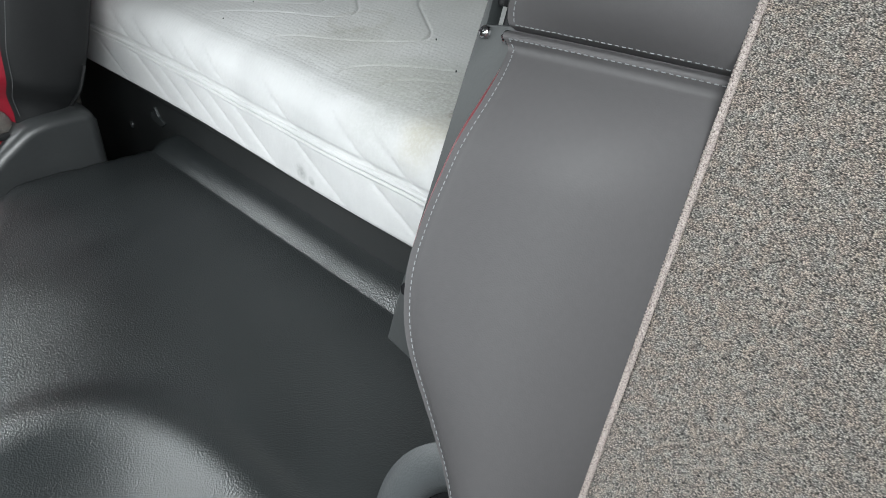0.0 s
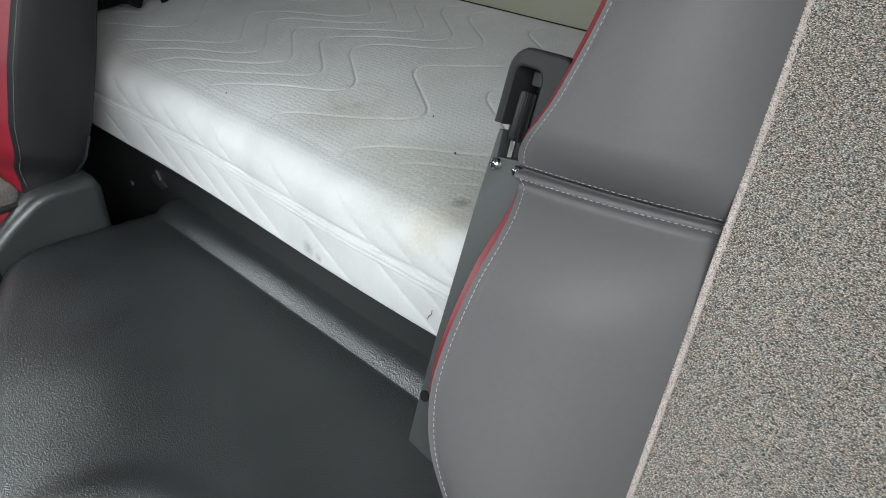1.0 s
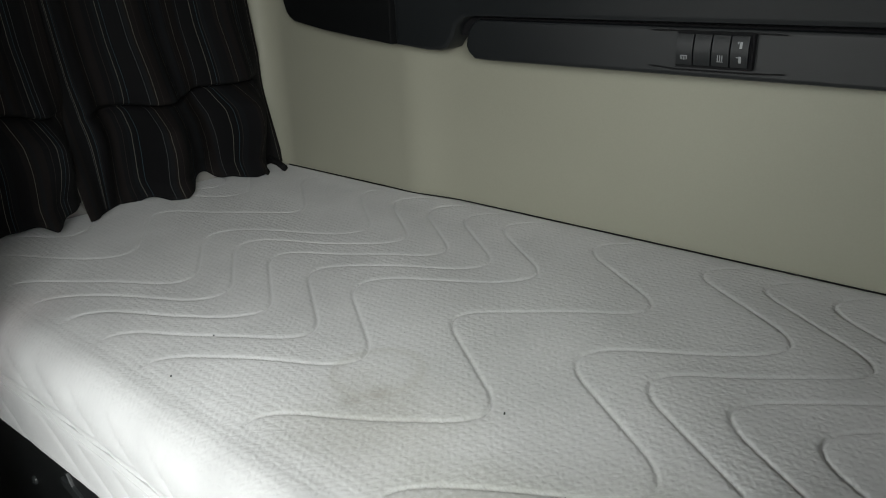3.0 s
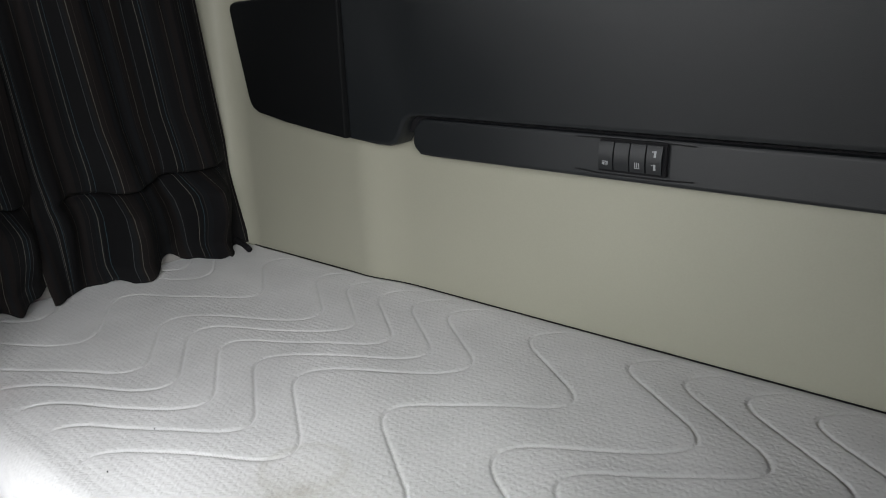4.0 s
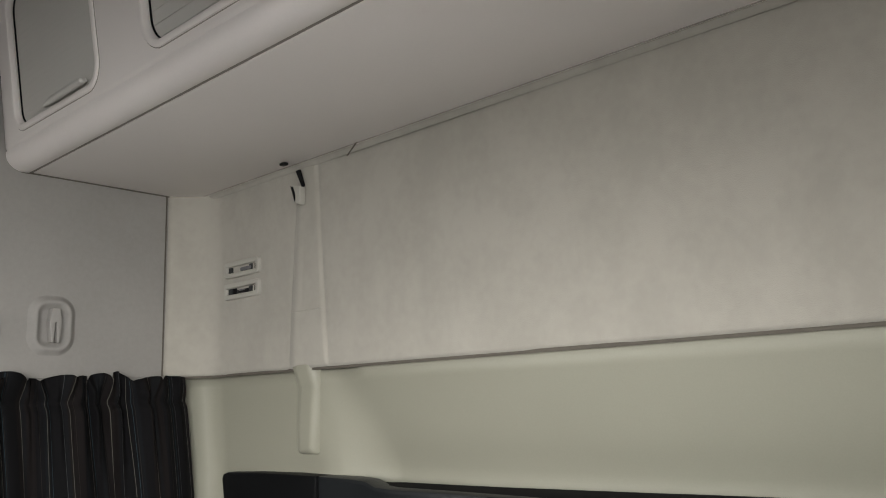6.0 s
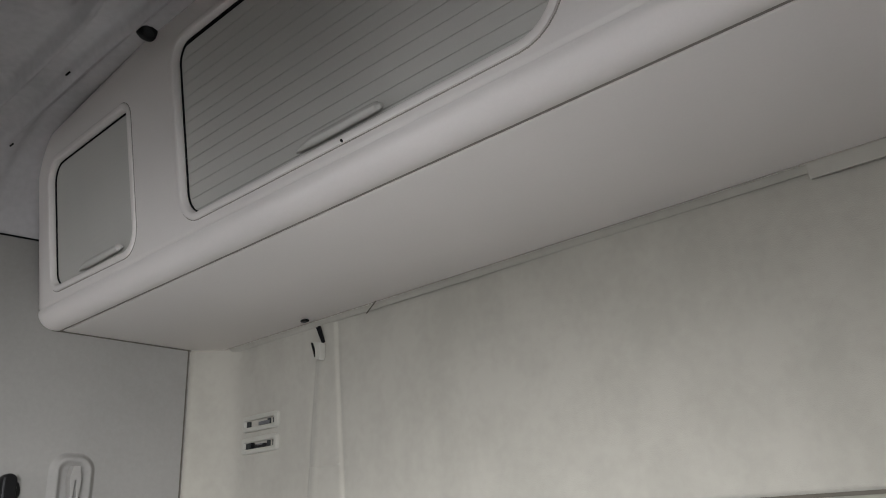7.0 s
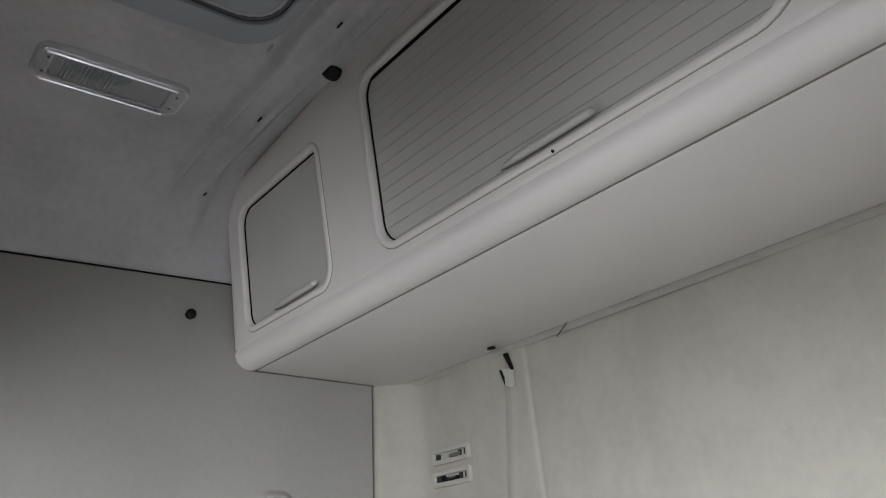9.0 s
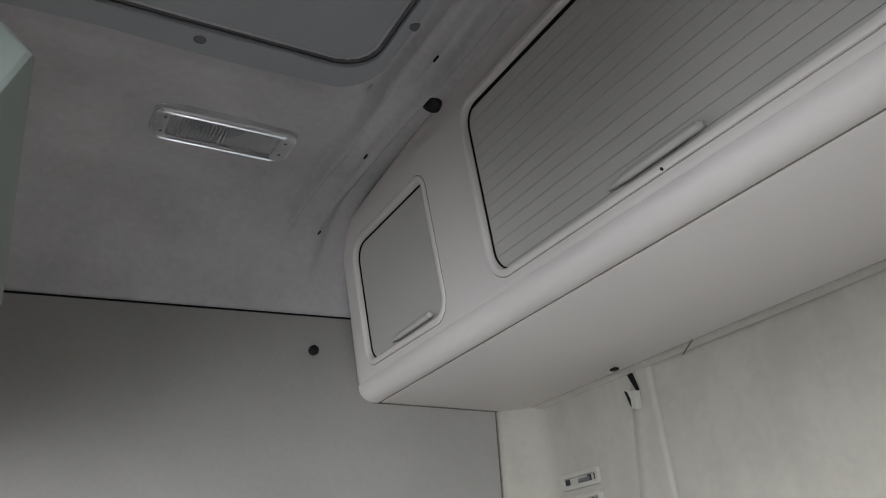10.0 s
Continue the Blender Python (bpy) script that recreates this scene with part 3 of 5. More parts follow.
# ---- overhead cabinet ----
def overhead_cabinet():
    t = thing("overhead_cabinet", "off-white plastic overhead cabinet with grey roller shutters on the rear wall", "cabinet", (0.55, 1.71, 1.685))
    X0, X1 = -0.3435, 1.452

    def face(u, v, w):
        """u along x, v the height, w into the cabinet."""
        return (u, 1.3365 - 0.18 * (v - 1.748) + w * 0.984, v + w * 0.177)

    big = rounded_corners(((0.1505, 1.7385, 0.035), (0.797, 1.7365, 0.055), (0.800, 1.9925, 0.04), (0.1675, 1.9925, 0.032)), 8)
    small = rounded_corners(((-0.283, 1.7405, 0.024), (0.0085, 1.7365, 0.032), (0.0215, 1.9560, 0.016), (-0.262, 1.9550, 0.036)), 8)
    shape = rounded_corners(((-0.3435, 1.712, 0.0015), (1.452, 1.712, 0.0015), (1.452, 2.056, 0.002), (0.25, 2.050, 0.3), (-0.31, 2.008, 0.085)), 12)
    part("fascia", plate(shape, [big, small], face, 0.016, 0.006), M_CAB, t, "off-white moulded fascia with two openings")
    # raised lip round each opening
    for loop in (big, small):
        part("opening_rim", plate(offset_loop(loop, -0.0108), [loop], lambda u, v, w: face(u, v, w - 0.0036), 0.011, 0.0036), M_CAB, t, "rounded off-white lip")
        part("rim_joint", plate(offset_loop(loop, -0.0118), [offset_loop(loop, -0.0102)], lambda u, v, w: face(u, v, w - 0.0006), 0.004, 0.0003), M_FINE, t, "fine grey joint round the lip")
    # rounded nose under the fascia
    nose = []
    for q in np.linspace(0, 1, 15):
        ang = math.pi * 0.98 + q * math.pi * 0.61
        nose.append((1.374 + 0.0310 * math.cos(ang), 1.7100 + 0.0275 * math.sin(ang)))
    nose = [face(0, 1.7125, 0.0)[1:]] + nose + [(1.3825, 1.694), (1.372, 1.712)]
    part("nose", extrude_x(nose, X0, X1, 2), M_CAB, t, "rounded lower edge of the fascia", 50)
    part("bottom_panel", box(-0.345, X1, 1.3905, 1.716, 1.6840, 1.698, 0.001), M_CAB, t, "plain off-white underside")
    part("top_panel", box(X0, X1, 1.31, 1.74, 2.040, 2.052), M_CAB, t)
    part("back_panel", box(X0, X1, 1.735, 1.744, 1.696, 2.04), M_CAB, t)
    # a grey strip puts the shade of the nose's crease into colour
    part("crease_shade", box(X0 + 0.002, X1, 1.3815, 1.3905, 1.6862, 1.695), M_FINE, t)
    part("end_joint", box(-0.345, -0.3425, 1.37, 1.655, 1.6820, 1.6845), M_JOINT, t)
    # roller shutters
    for loop, handle_u, pitch in ((big, (0.402, 0.556), 0.0185), (small, (-0.188, -0.036), 0.0)):
        u0, u1 = min(p[0] for p in loop) - 0.012, max(p[0] for p in loop) + 0.012
        v0, v1 = min(p[1] for p in loop) - 0.012, max(p[1] for p in loop) + 0.012
        shutter = part("shutter", slab([(u0, v0), (u1, v0), (u1, v1), (u0, v1)], lambda u, v, w: face(u, v, w + 0.0135), 0.004, 0.0005), M_SHUT, t, "grey slatted roller shutter")
        part("gasket", plate(offset_loop(loop, 0.0005), [offset_loop(loop, 0.0024)], lambda u, v, w: face(u, v, w + 0.008), 0.006, 0.0005), M_SEAL_SHADE, shutter)
        step = pitch or 0.0105
        first = None
        v = v0 + 0.004
        while v + step < v1:
            if first is None:
                g = slab([(u0, v), (u1, v), (u1, v + step - (0.0005 if pitch else 0.0001)), (u0, v + step - (0.0005 if pitch else 0.0001))], lambda u, q, w: face(u, q, w + 0.0105), 0.003, 0.0003 if pitch else 0.00004)
                first = (part("slat", g, M_SHUT, shutter, "", 12), v)
            else:
                ob = new("slat", first[0].data)
                ob.parent = shutter
                dv = v - first[1]
                ob.location = (0, -0.18 * dv * S, dv * S)
            v += step
        # pull bar along the lower edge of the shutter
        vb = min(p[1] for p in loop) + 0.004
        bar = []
        for u, q in ((handle_u[0], 0.1), (handle_u[0] + 0.012, 0.55), (handle_u[0] + 0.04, 1), (handle_u[1] - 0.02, 1), (handle_u[1] - 0.004, 0.95), (handle_u[1], 0.5)):
            ring = []
            for ang in np.linspace(0, 2 * math.pi, 13):
                p = face(u, vb + 0.008 + 0.006 * q * math.sin(ang), 0.006 - 0.011 * q * (0.5 + 0.5 * math.cos(ang)))
                ring.append(p)
            bar.append(ring)
        g = grid(bar)
        g[1].append(tuple(range(13))[::-1])
        g[1].append(tuple(65 + j for j in range(13)))
        part("pull_bar", g, M_SHUT, shutter, "grey moulded pull bar")
    # small latch mark under the wide shutter
    part("latch_peg", disc(face(0.493, 1.7300, -0.005), (0, -1, 0.18), 0.0016, 0.003), M_BLACK, t)
    return t


overhead_cabinet()

# bracket rail and clip between cabinet and rear wall
structure("trim_rail_rear", join(extrude_x([(1.701, 1.6840), (1.709, 1.6840), (1.709, 1.676), (1.7045, 1.678)], -0.318, 0.868),
                                 extrude_x([(1.697, 1.6835), (1.708, 1.6835), (1.709, 1.667), (1.703, 1.666), (1.6985, 1.673)], 0.868, XR)), M_FABRIC, "pale rail under the cabinet")
structure("trim_rail_joint", box(-0.318, XR, 1.6958, 1.6972, 1.6826, 1.6845), M_FINE)
tagged(part("clip", box(-0.020, -0.006, 1.673, 1.683, 1.6795, 1.6845, 0.0015), M_BLACK), "small black plastic clip under the cabinet edge", "clip")
structure("trim_rail_end", tube([(0.126, 1.7015, 1.6700), (0.142, 1.698, 1.6770), (0.158, 1.694, 1.6835)], 0.0011), M_JOINT, "dark joint at the end of the rail cover")

# ---- strap hook cover on the rear wall ----
def hook_cover():
    t = thing("strap_cover", "pale grey strap channel cover with a hook on the rear wall", "wall cover", (0.005, 1.73, 1.19))
    rows = []
    for z, w, c, d in ((1.1880, 0.0215, -0.026, 0.000), (1.1888, 0.0245, -0.026, 0.014), (1.192, 0.0262, -0.026, 0.024), (1.200, 0.0272, -0.0255, 0.029), (1.25, 0.0310, -0.020, 0.032), (1.30, 0.0335, -0.014, 0.034), (1.3345, 0.0350, -0.010, 0.0395), (1.3385, 0.0345, -0.010, 0.036)):
        row = []
        for q in np.linspace(-1, 1, 31):
            crown = max(0.0, 1 - abs(q) ** 6)
            groove = 0.0012 * math.exp(-((q + 0.5) / 0.1) ** 2)
            row.append((c + w * q, 1.748 - d * (0.72 + 0.28 * float(smooth(1.30, 1.335, z))) * crown + groove * (d > 0.01), z))
        rows.append(row)
    part("cover", grid(rows), M_BEIGE, t, angle=180)
    part("cover_joint", box(-0.032, 0.050, 1.7052, 1.7075, 1.4275, 1.4290), M_FABRIC, t)
    blade = [(-0.0115, 1.6455), (0.0125, 1.6400), (0.0128, 1.6140), (0.0095, 1.6095), (0.0010, 1.6110), (-0.0030, 1.6280)]
    part("hook", slab(blade[::-1], lambda u, v, w: (u, 1.692 + w, v), 0.012, 0.0015), M_PALEFELT, t, "pale plastic hook")
    part("hook_slot", slab([(-0.0075, 1.6720), (0.0095, 1.6400), (0.0150, 1.6420), (0.0030, 1.6730)], lambda u, v, w: (u, 1.6985 + w, v), 0.004, 0.0005), M_SEAL_SHADE, t, "dark slot behind the hook")
    part("hook_gap", slab([(-0.0115, 1.6440), (0.0, 1.6150), (0.0005, 1.6280), (-0.0060, 1.6420)], lambda u, v, w: (u, 1.6905 + w, v), 0.002, 0.0003), M_SEAL_SHADE, t)
    return t


hook_cover()


def vent(z, slide, tone):
    t = thing("slot_socket", "pale framed slot with a dark slider set in the rear wall", "socket", (-0.182, 1.712, z), "slots in the rear wall")
    frame_ = rounded(-0.2385, -0.1265, z - 0.0152, z + 0.0152, 0.007, 5)
    hole = rounded(-0.2305, -0.1370, z - 0.0060, z + 0.0060, 0.0012, 2)

    def place(u, v, w):
        return (u, 1.7055 + w, v)
    part("frame", plate(frame_, [hole], place, 0.009, 0.0025), M_PALEFELT, t, "pale plastic frame")
    part("slot", slab(rounded(-0.2315, -0.136, z - 0.007, z + 0.007, 0.001, 2), lambda u, v, w: place(u, v, w + 0.008), 0.003, 0.0004), M_SEAL_SHADE, t, "black slot")
    for u, wide in ((-0.2235, 0.0055), (-0.158, 0.0045), (-0.1415, 0.0035)):
        part("rib", slab(rounded(u - wide, u + wide, z - 0.0052, z + 0.0052, 0.0008, 2), lambda p, v, w: place(p, v, w + 0.0045), 0.004, 0.0006), M_PLATE, t)
    part("slider", slab(rounded(slide - 0.017, slide + 0.017, z - 0.0050, z + 0.0014, 0.0012, 2), lambda u, v, w: place(u, v, w + 0.0030), 0.005, 0.0008), tone, t, "slider")
    # a thin grey bar paints the glint on the slider
    part("slider_glint", slab(rounded(slide - 0.009, slide + 0.009, z - 0.0012, z + 0.0014, 0.0006, 2), lambda u, v, w: place(u, v, w + 0.0020), 0.003, 0.0004), M_CAP, t)
    return t


vent(1.5255, -0.172, M_CAP)
vent(1.4845, -0.182, M_BLACK)


# ---- dark rear panel with switches ----
def rear_panel():
    t = thing("rear_wall_panel", "charcoal plastic storage panel along the beige rear wall", "wall panel", (0.5, 1.75, 0.95))
    X1 = XR - 0.03

    def dep(u):
        return 1.715 + 0.006 * smooth(0.06, 0.16, u) + 0.014 * np.clip(-u / 0.27, 0, 1) ** 1.2

    def lid(u, v, w):
        return (u, float(dep(u)) + w - 0.010 * float(smooth(1.06, 0.95, v)) * 0.5, v)

    out = [(-0.273, 1.140), (-0.262, 1.085), (-0.246, 1.025), (-0.237, 0.998), (-0.231, 0.986), (-0.222, 0.9775), (-0.208, 0.9715), (-0.13, 0.961), (-0.05, 0.9535), (0.0225, 0.9475), (0.0225, 1.1565), (-0.05, 1.1575), (-0.16, 1.156), (-0.255, 1.1525), (-0.268, 1.149)]
    # the lid turns from the window, so its material is a shaded charcoal
    part("side_lid", slab(out, lid, 0.034, 0.0035), M_DARK_SHADED, t, "charcoal lid at the panel's end, with shade in its colour")
    # main panel: outline dips round the ridge, then runs level above the switch strip
    low = [(0.0265, 0.9475), (0.085, 0.9415), (0.108, 0.9415), (0.122, 0.946), (0.132, 0.959), (0.140, 0.977), (0.152, 0.9855), (0.17, 0.988)]
    xs_ = list(np.linspace(0.2, X1, 12))
    out = low + [(x, 0.988 + 0.001 * smooth(0.2, 0.8, x)) for x in xs_] + [(X1, 1.140)] + [(x, 1.146 - 0.006 * smooth(0.25, 1.15, x)) for x in xs_[::-1][1:]] + [(0.165, 1.1475), (0.14, 1.1545), (0.10, 1.1565), (0.0265, 1.1565)]
    out = [(float(a), float(b)) for a, b in out]

    def main(u, v, w):
        return (u, float(dep(u)) + w - 0.012 * float(smooth(0.99, 1.14, v)) * float(smooth(0.08, 0.2, u)), v)
    part("main_panel", slab(out, main, 0.032, 0.006), M_DARK, t, "long charcoal front panel")
    # sloping top ledge
    rows = []
    for x in np.concatenate([np.linspace(0.10, 0.4, 16), np.linspace(0.45, X1, 10)]):
        k = 0.18 * float(smooth(0.10, 0.20, x)) + 0.82 * float(smooth(0.18, 1.1, x))
        rows.append([(x, 1.716, 1.1440 - 0.008 * k), (x, 1.719, 1.1450 - 0.0055 * k), (x, 1.736, 1.1465 + 0.0050 * k), (x, 1.758 + 0.045 * k, 1.1475 + 0.0075 * k), (x, 1.758 + 0.045 * k, 1.138)])
    part("top_ledge", grid(rows), M_SEAL_SHADE, t, "black sloping ledge")
    # switch strip
    out = [(0.150, 0.950), (0.154, 0.942), (0.165, 0.9335), (0.19, 0.9325), (X1, 0.931), (X1, 0.9845), (0.172, 0.9845), (0.160, 0.980), (0.152, 0.968)]
    strip = part("switch_strip", slab(out, lambda u, v, w: (u, 1.728 + w - 0.25 * (0.985 - v) * 0.3, v), 0.03, 0.004), M_DARK, t, "narrow charcoal strip that carries the switches")
    part("recess_line", tube([(0.425, 1.7245, 0.9805), (0.455, 1.7235, 0.981), (0.54, 1.7235, 0.981), (0.575, 1.7245, 0.9800)], 0.0008, 6), M_BLACK, strip)
    part("recess_line", tube([(0.425, 1.721, 0.9425), (0.455, 1.7195, 0.9405), (0.54, 1.7195, 0.9405), (0.575, 1.721, 0.9415)], 0.0008, 6), M_BLACK, strip)
    part("backing", box(0.0, X1, 1.737, 1.747, 0.962, 1.14), M_SEAL_SHADE, t)
    # a lighter strip in the seam stands for the light reflected there
    part("seam_reflection", box(0.0228, 0.0262, 1.7215, 1.726, 0.953, 1.155), M_PLATE, t)
    return t


rear_panel()


def switch_bank():
    t = thing("switch_bank", "black bank of four rocker switches in the rear panel", "switches", (0.496, 1.73, 0.942))

    def place(u, v, w):
        return (u, 1.7245 + w - 0.075 * (0.985 - v), v)
    part("bezel", slab(rounded(0.4573, 0.5430, 0.9430, 0.9812, 0.002, 3), lambda u, v, w: place(u, v, w - 0.0015), 0.02, 0.001), M_SEAL_SHADE, t)
    for i in range(4):
        u0 = 0.4591 + i * 0.0204
        front = [place(0, v, -0.006 + 10 * (v - 0.962) ** 2)[1:] for v in np.linspace(0.9460, 0.9780, 11)]
        r = part("rocker", extrude_x(front + [(front[-1][0] + 0.008, 0.9780), (front[0][0] + 0.008, 0.9460)], u0, u0 + 0.0186), M_DARK, t, "black rocker switch", 30)
        marks = []
        if i == 0:
            marks = [(0.0093 + 0.0018 * k, 0.9528 + 0.0004 * abs(k), 0.0004, 0.0019 - 0.0002 * abs(k)) for k in (-2, -1, 0, 1, 2)] + [(0.0093, 0.9558, 0.0040, 0.0005)]
        if i == 2:
            marks = [(0.0093 + 0.0024 * k, 0.9550, 0.0005, 0.0030) for k in (-1, 0, 1)] + [(0.0093, 0.9512, 0.0034, 0.0004)]
        if i == 3:
            marks = [(0.0105, 0.9690, 0.0014, 0.0034), (0.0105, 0.9543, 0.0014, 0.0034), (0.0076, 0.9714, 0.0012, 0.0004), (0.0076, 0.9714, 0.0004, 0.0012), (0.0076, 0.9566, 0.0012, 0.0004)]
        for du, v, hw, hh in marks:
            c = u0 + du
            part("mark", slab(rounded(c - hw, c + hw, v - hh, v + hh, 0.0002, 2), lambda u, q, w: place(u, q, w - 0.0064 + 10 * (q - 0.962) ** 2), 0.0006, 0.0001), M_MARK, r)
    return t


switch_bank()


# ---- mattress ----
LINES = []
for k in range(-3, 4):
    for off in (0.0, 0.072, 0.144, 0.216, 0.288, 0.432):
        LINES.append(0.084 + 0.576 * k + off)
LINES = np.array(LINES)


def zigzag(y):
    """Sideways offset of a quilting seam, by depth on the bunk: a flattened triangle wave."""
    out = 0.0
    for d in np.linspace(-0.017, 0.017, 9):
        p = np.mod(np.asarray(y) + d - 1.447, 0.254)
        p = np.where(p > 0.127, 0.254 - p, p)
        out = out + np.clip((p - 0.018) / 0.092, 0, 1) / 9
    return -0.143 + 0.143 * out


def mattress():
    t = thing("mattress", "white quilted bunk mattress with grey stains", "mattress", (0.55, 1.44, 0.588))
    xs_ = np.arange(-0.325, 1.40, 0.0019)
    prof = []
    for y in np.arange(1.7545, 1.165, -0.0019):
        prof.append((y, 0.718))
    for q in np.linspace(0, math.pi / 2, 14)[0:]:
        prof.append((1.163 - 0.040 * math.sin(q), 0.678 + 0.040 * math.cos(q)))
    for z in np.arange(0.675, 0.596, -0.0032):
        prof.append((1.1225, z))
    for q in np.linspace(0, math.pi / 2, 7):
        prof.append((1.1225 + 0.009 * (1 - math.cos(q)), 0.594 - 0.009 * math.sin(q)))
    prof.append((1.74, 0.585))
    prof = np.array(prof)
    nx, npf = len(xs_), len(prof)
    X = np.repeat(xs_[:, None], npf, 1)
    Y = np.repeat(prof[None, :, 0], nx, 0)
    Z = np.repeat(prof[None, :, 1], nx, 0)
    # quilting seams on top
    onx = LINES[:, None, None]
    wob = 0.0035 * np.sin(X * 17 + Y * 9)
    lean = 0.15 * (1 - smooth(0.05, 0.70, onx))
    d = np.abs(X[None] + 0.3 * wob[None] - (onx + zigzag(Y)[None] + lean * (Y[None] - 1.58)))
    slope = np.abs(zigzag(prof[:, 0] + 0.002) - zigzag(prof[:, 0] - 0.002)) / 0.004
    cosf = 1 / np.sqrt(1 + slope ** 2)
    d = d.min(0) * np.clip(cosf, 0.4, 1)[None, :]
    on_top = smooth(0.705, 0.716, Z) * smooth(1.172, 1.195, Y) * (1 - smooth(1.722, 1.745, Y))
    dz = -0.0020 * np.exp(-(d / 0.0012) ** 2) - 0.0005 * np.exp(-(d / 0.005) ** 2) + 0.001
    Z = Z + on_top * dz
    Z = Z + smooth(0.70, 0.716, Z) * (0.0022 * np.sin(X * 6.3 + 1) * np.sin(Y * 11) + 0.0012 * np.sin(X * 23 + Y * 31)) * (1 - smooth(1.66, 1.745, Y))
    Z = Z - 0.003 * smooth(1.742, 1.7545, Y) * smooth(0.7, 0.712, Z)
    Y = Y + (0.0035 - 0.0125 * (1 - smooth(-0.01, 0.115, X))) * smooth(1.73, 1.7545, Y)
    # border: slanting seams either side of the cord
    on_front = (1 - smooth(1.150, 1.172, Y)) * (1 - smooth(0.694, 0.712, Z)) * smooth(0.586, 0.596, Z)
    zz = np.where(Z > 0.652, (Z - 0.652) * 1.85, (Z - 0.652) * 1.75 + 0.03)
    fx = X + zz
    d2 = np.min(np.abs(fx[None] - (onx * 1.0)), 0) * 0.5
    Y = Y + on_front * (0.0020 * np.exp(-(d2 / 0.0020) ** 2) + 0.0012 * np.exp(-(d2 / 0.010) ** 2))
    cord = np.exp(-((Z - 0.652) / 0.0055) ** 2) * (1 - smooth(1.14, 1.16, Y))
    Y = Y + 0.0035 * np.exp(-((Z - 0.6615) / 0.0024) ** 2) * (1 - smooth(1.14, 1.16, Y)) + 0.002 * cord + 0.003 * np.sin(X * 8) * (1 - smooth(1.15, 1.2, Y))
    g = grid(np.stack([X, Y, Z], -1))
    g[1].append(tuple(range(npf)))
    g[1].append(tuple((nx - 1) * npf + j for j in range(npf))[::-1])
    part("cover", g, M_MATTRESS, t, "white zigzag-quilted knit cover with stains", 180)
    for z in (0.6495, 0.6555):
        part("piping", tube([(x, 1.1235 + 0.003 * math.sin(x * 8), z + 0.0006 * math.sin(x * 30)) for x in np.linspace(-0.32, 1.39, 90)], 0.0032, 8), M_MATTRESS, t, "white piping cord")
    for p, h in (((0.723, 1.1215, 0.607), 0.012),):
        part("loose_thread", tube([p, (p[0] + 0.003, p[1] - 0.001, p[2] + 0.006), (p[0] + 0.009, p[1] - 0.002, p[2] + h), (p[0] + 0.010, p[1] - 0.002, p[2] + h + 0.006)], 0.0005, 5), M_PLATE, t)
    rnd = random.Random(4)
    for x, y in ((0.20, 1.262), (0.352, 1.384), (0.318, 1.265), (0.24, 1.19), (0.52, 1.33), (0.62, 1.27), (0.1, 1.33)):
        part("crumb", disc((x, y, 0.7195), (0.1, 0, 1), 0.0008 + 0.0005 * rnd.random(), 0.002, 8, 0.0006), M_PLATE, t)
    return t


mattress()
# a black tube stands in for the shade where mattress meets wall
structure("trim_bunk_shade_line", tube([(x, 1.7465 + 0.012 * float(smooth(-0.01, 0.115, x)) - 0.0025 * math.exp(-((x - 0.02) / 0.03) ** 2), 0.7162) for x in np.linspace(-0.30, 1.39, 120)], 0.0010, 6), M_SEAL_SHADE, "thin black line for the shade between mattress and wall")

# ---- bunk base and engine tunnel ----
bunk = thing("bunk_base", "black plastic bunk base under the mattress", "bunk base", (0.55, 1.45, 0.0))
part("base_panel", box(-0.338, 1.42, 1.150, 1.74, 0.30, 0.5838, 0.004), M_BASE, bunk)
part("base_lip", extrude_x([(1.132, 0.5835), (1.152, 0.5835), (1.152, 0.563), (1.146, 0.565), (1.134, 0.575)], 0.02, 1.42), M_LIP, bunk, "dark grey lip under the mattress")
part("catch", slab([(0.012, 0.520), (0.045, 0.515), (0.060, 0.524), (0.040, 0.531), (0.032, 0.545), (0.026, 0.545), (0.027, 0.530), (0.012, 0.531)], lambda u, v, w: (u + 0.004, 1.146 + w, v - 0.003), 0.006, 0.001), M_PLATE, bunk, "small pale-edged metal catch")
part("screw", disc((-0.088, 1.1475, 0.474), (0, -1, 0), 0.006, 0.004, 14, 0.002), M_PLATE, bunk)


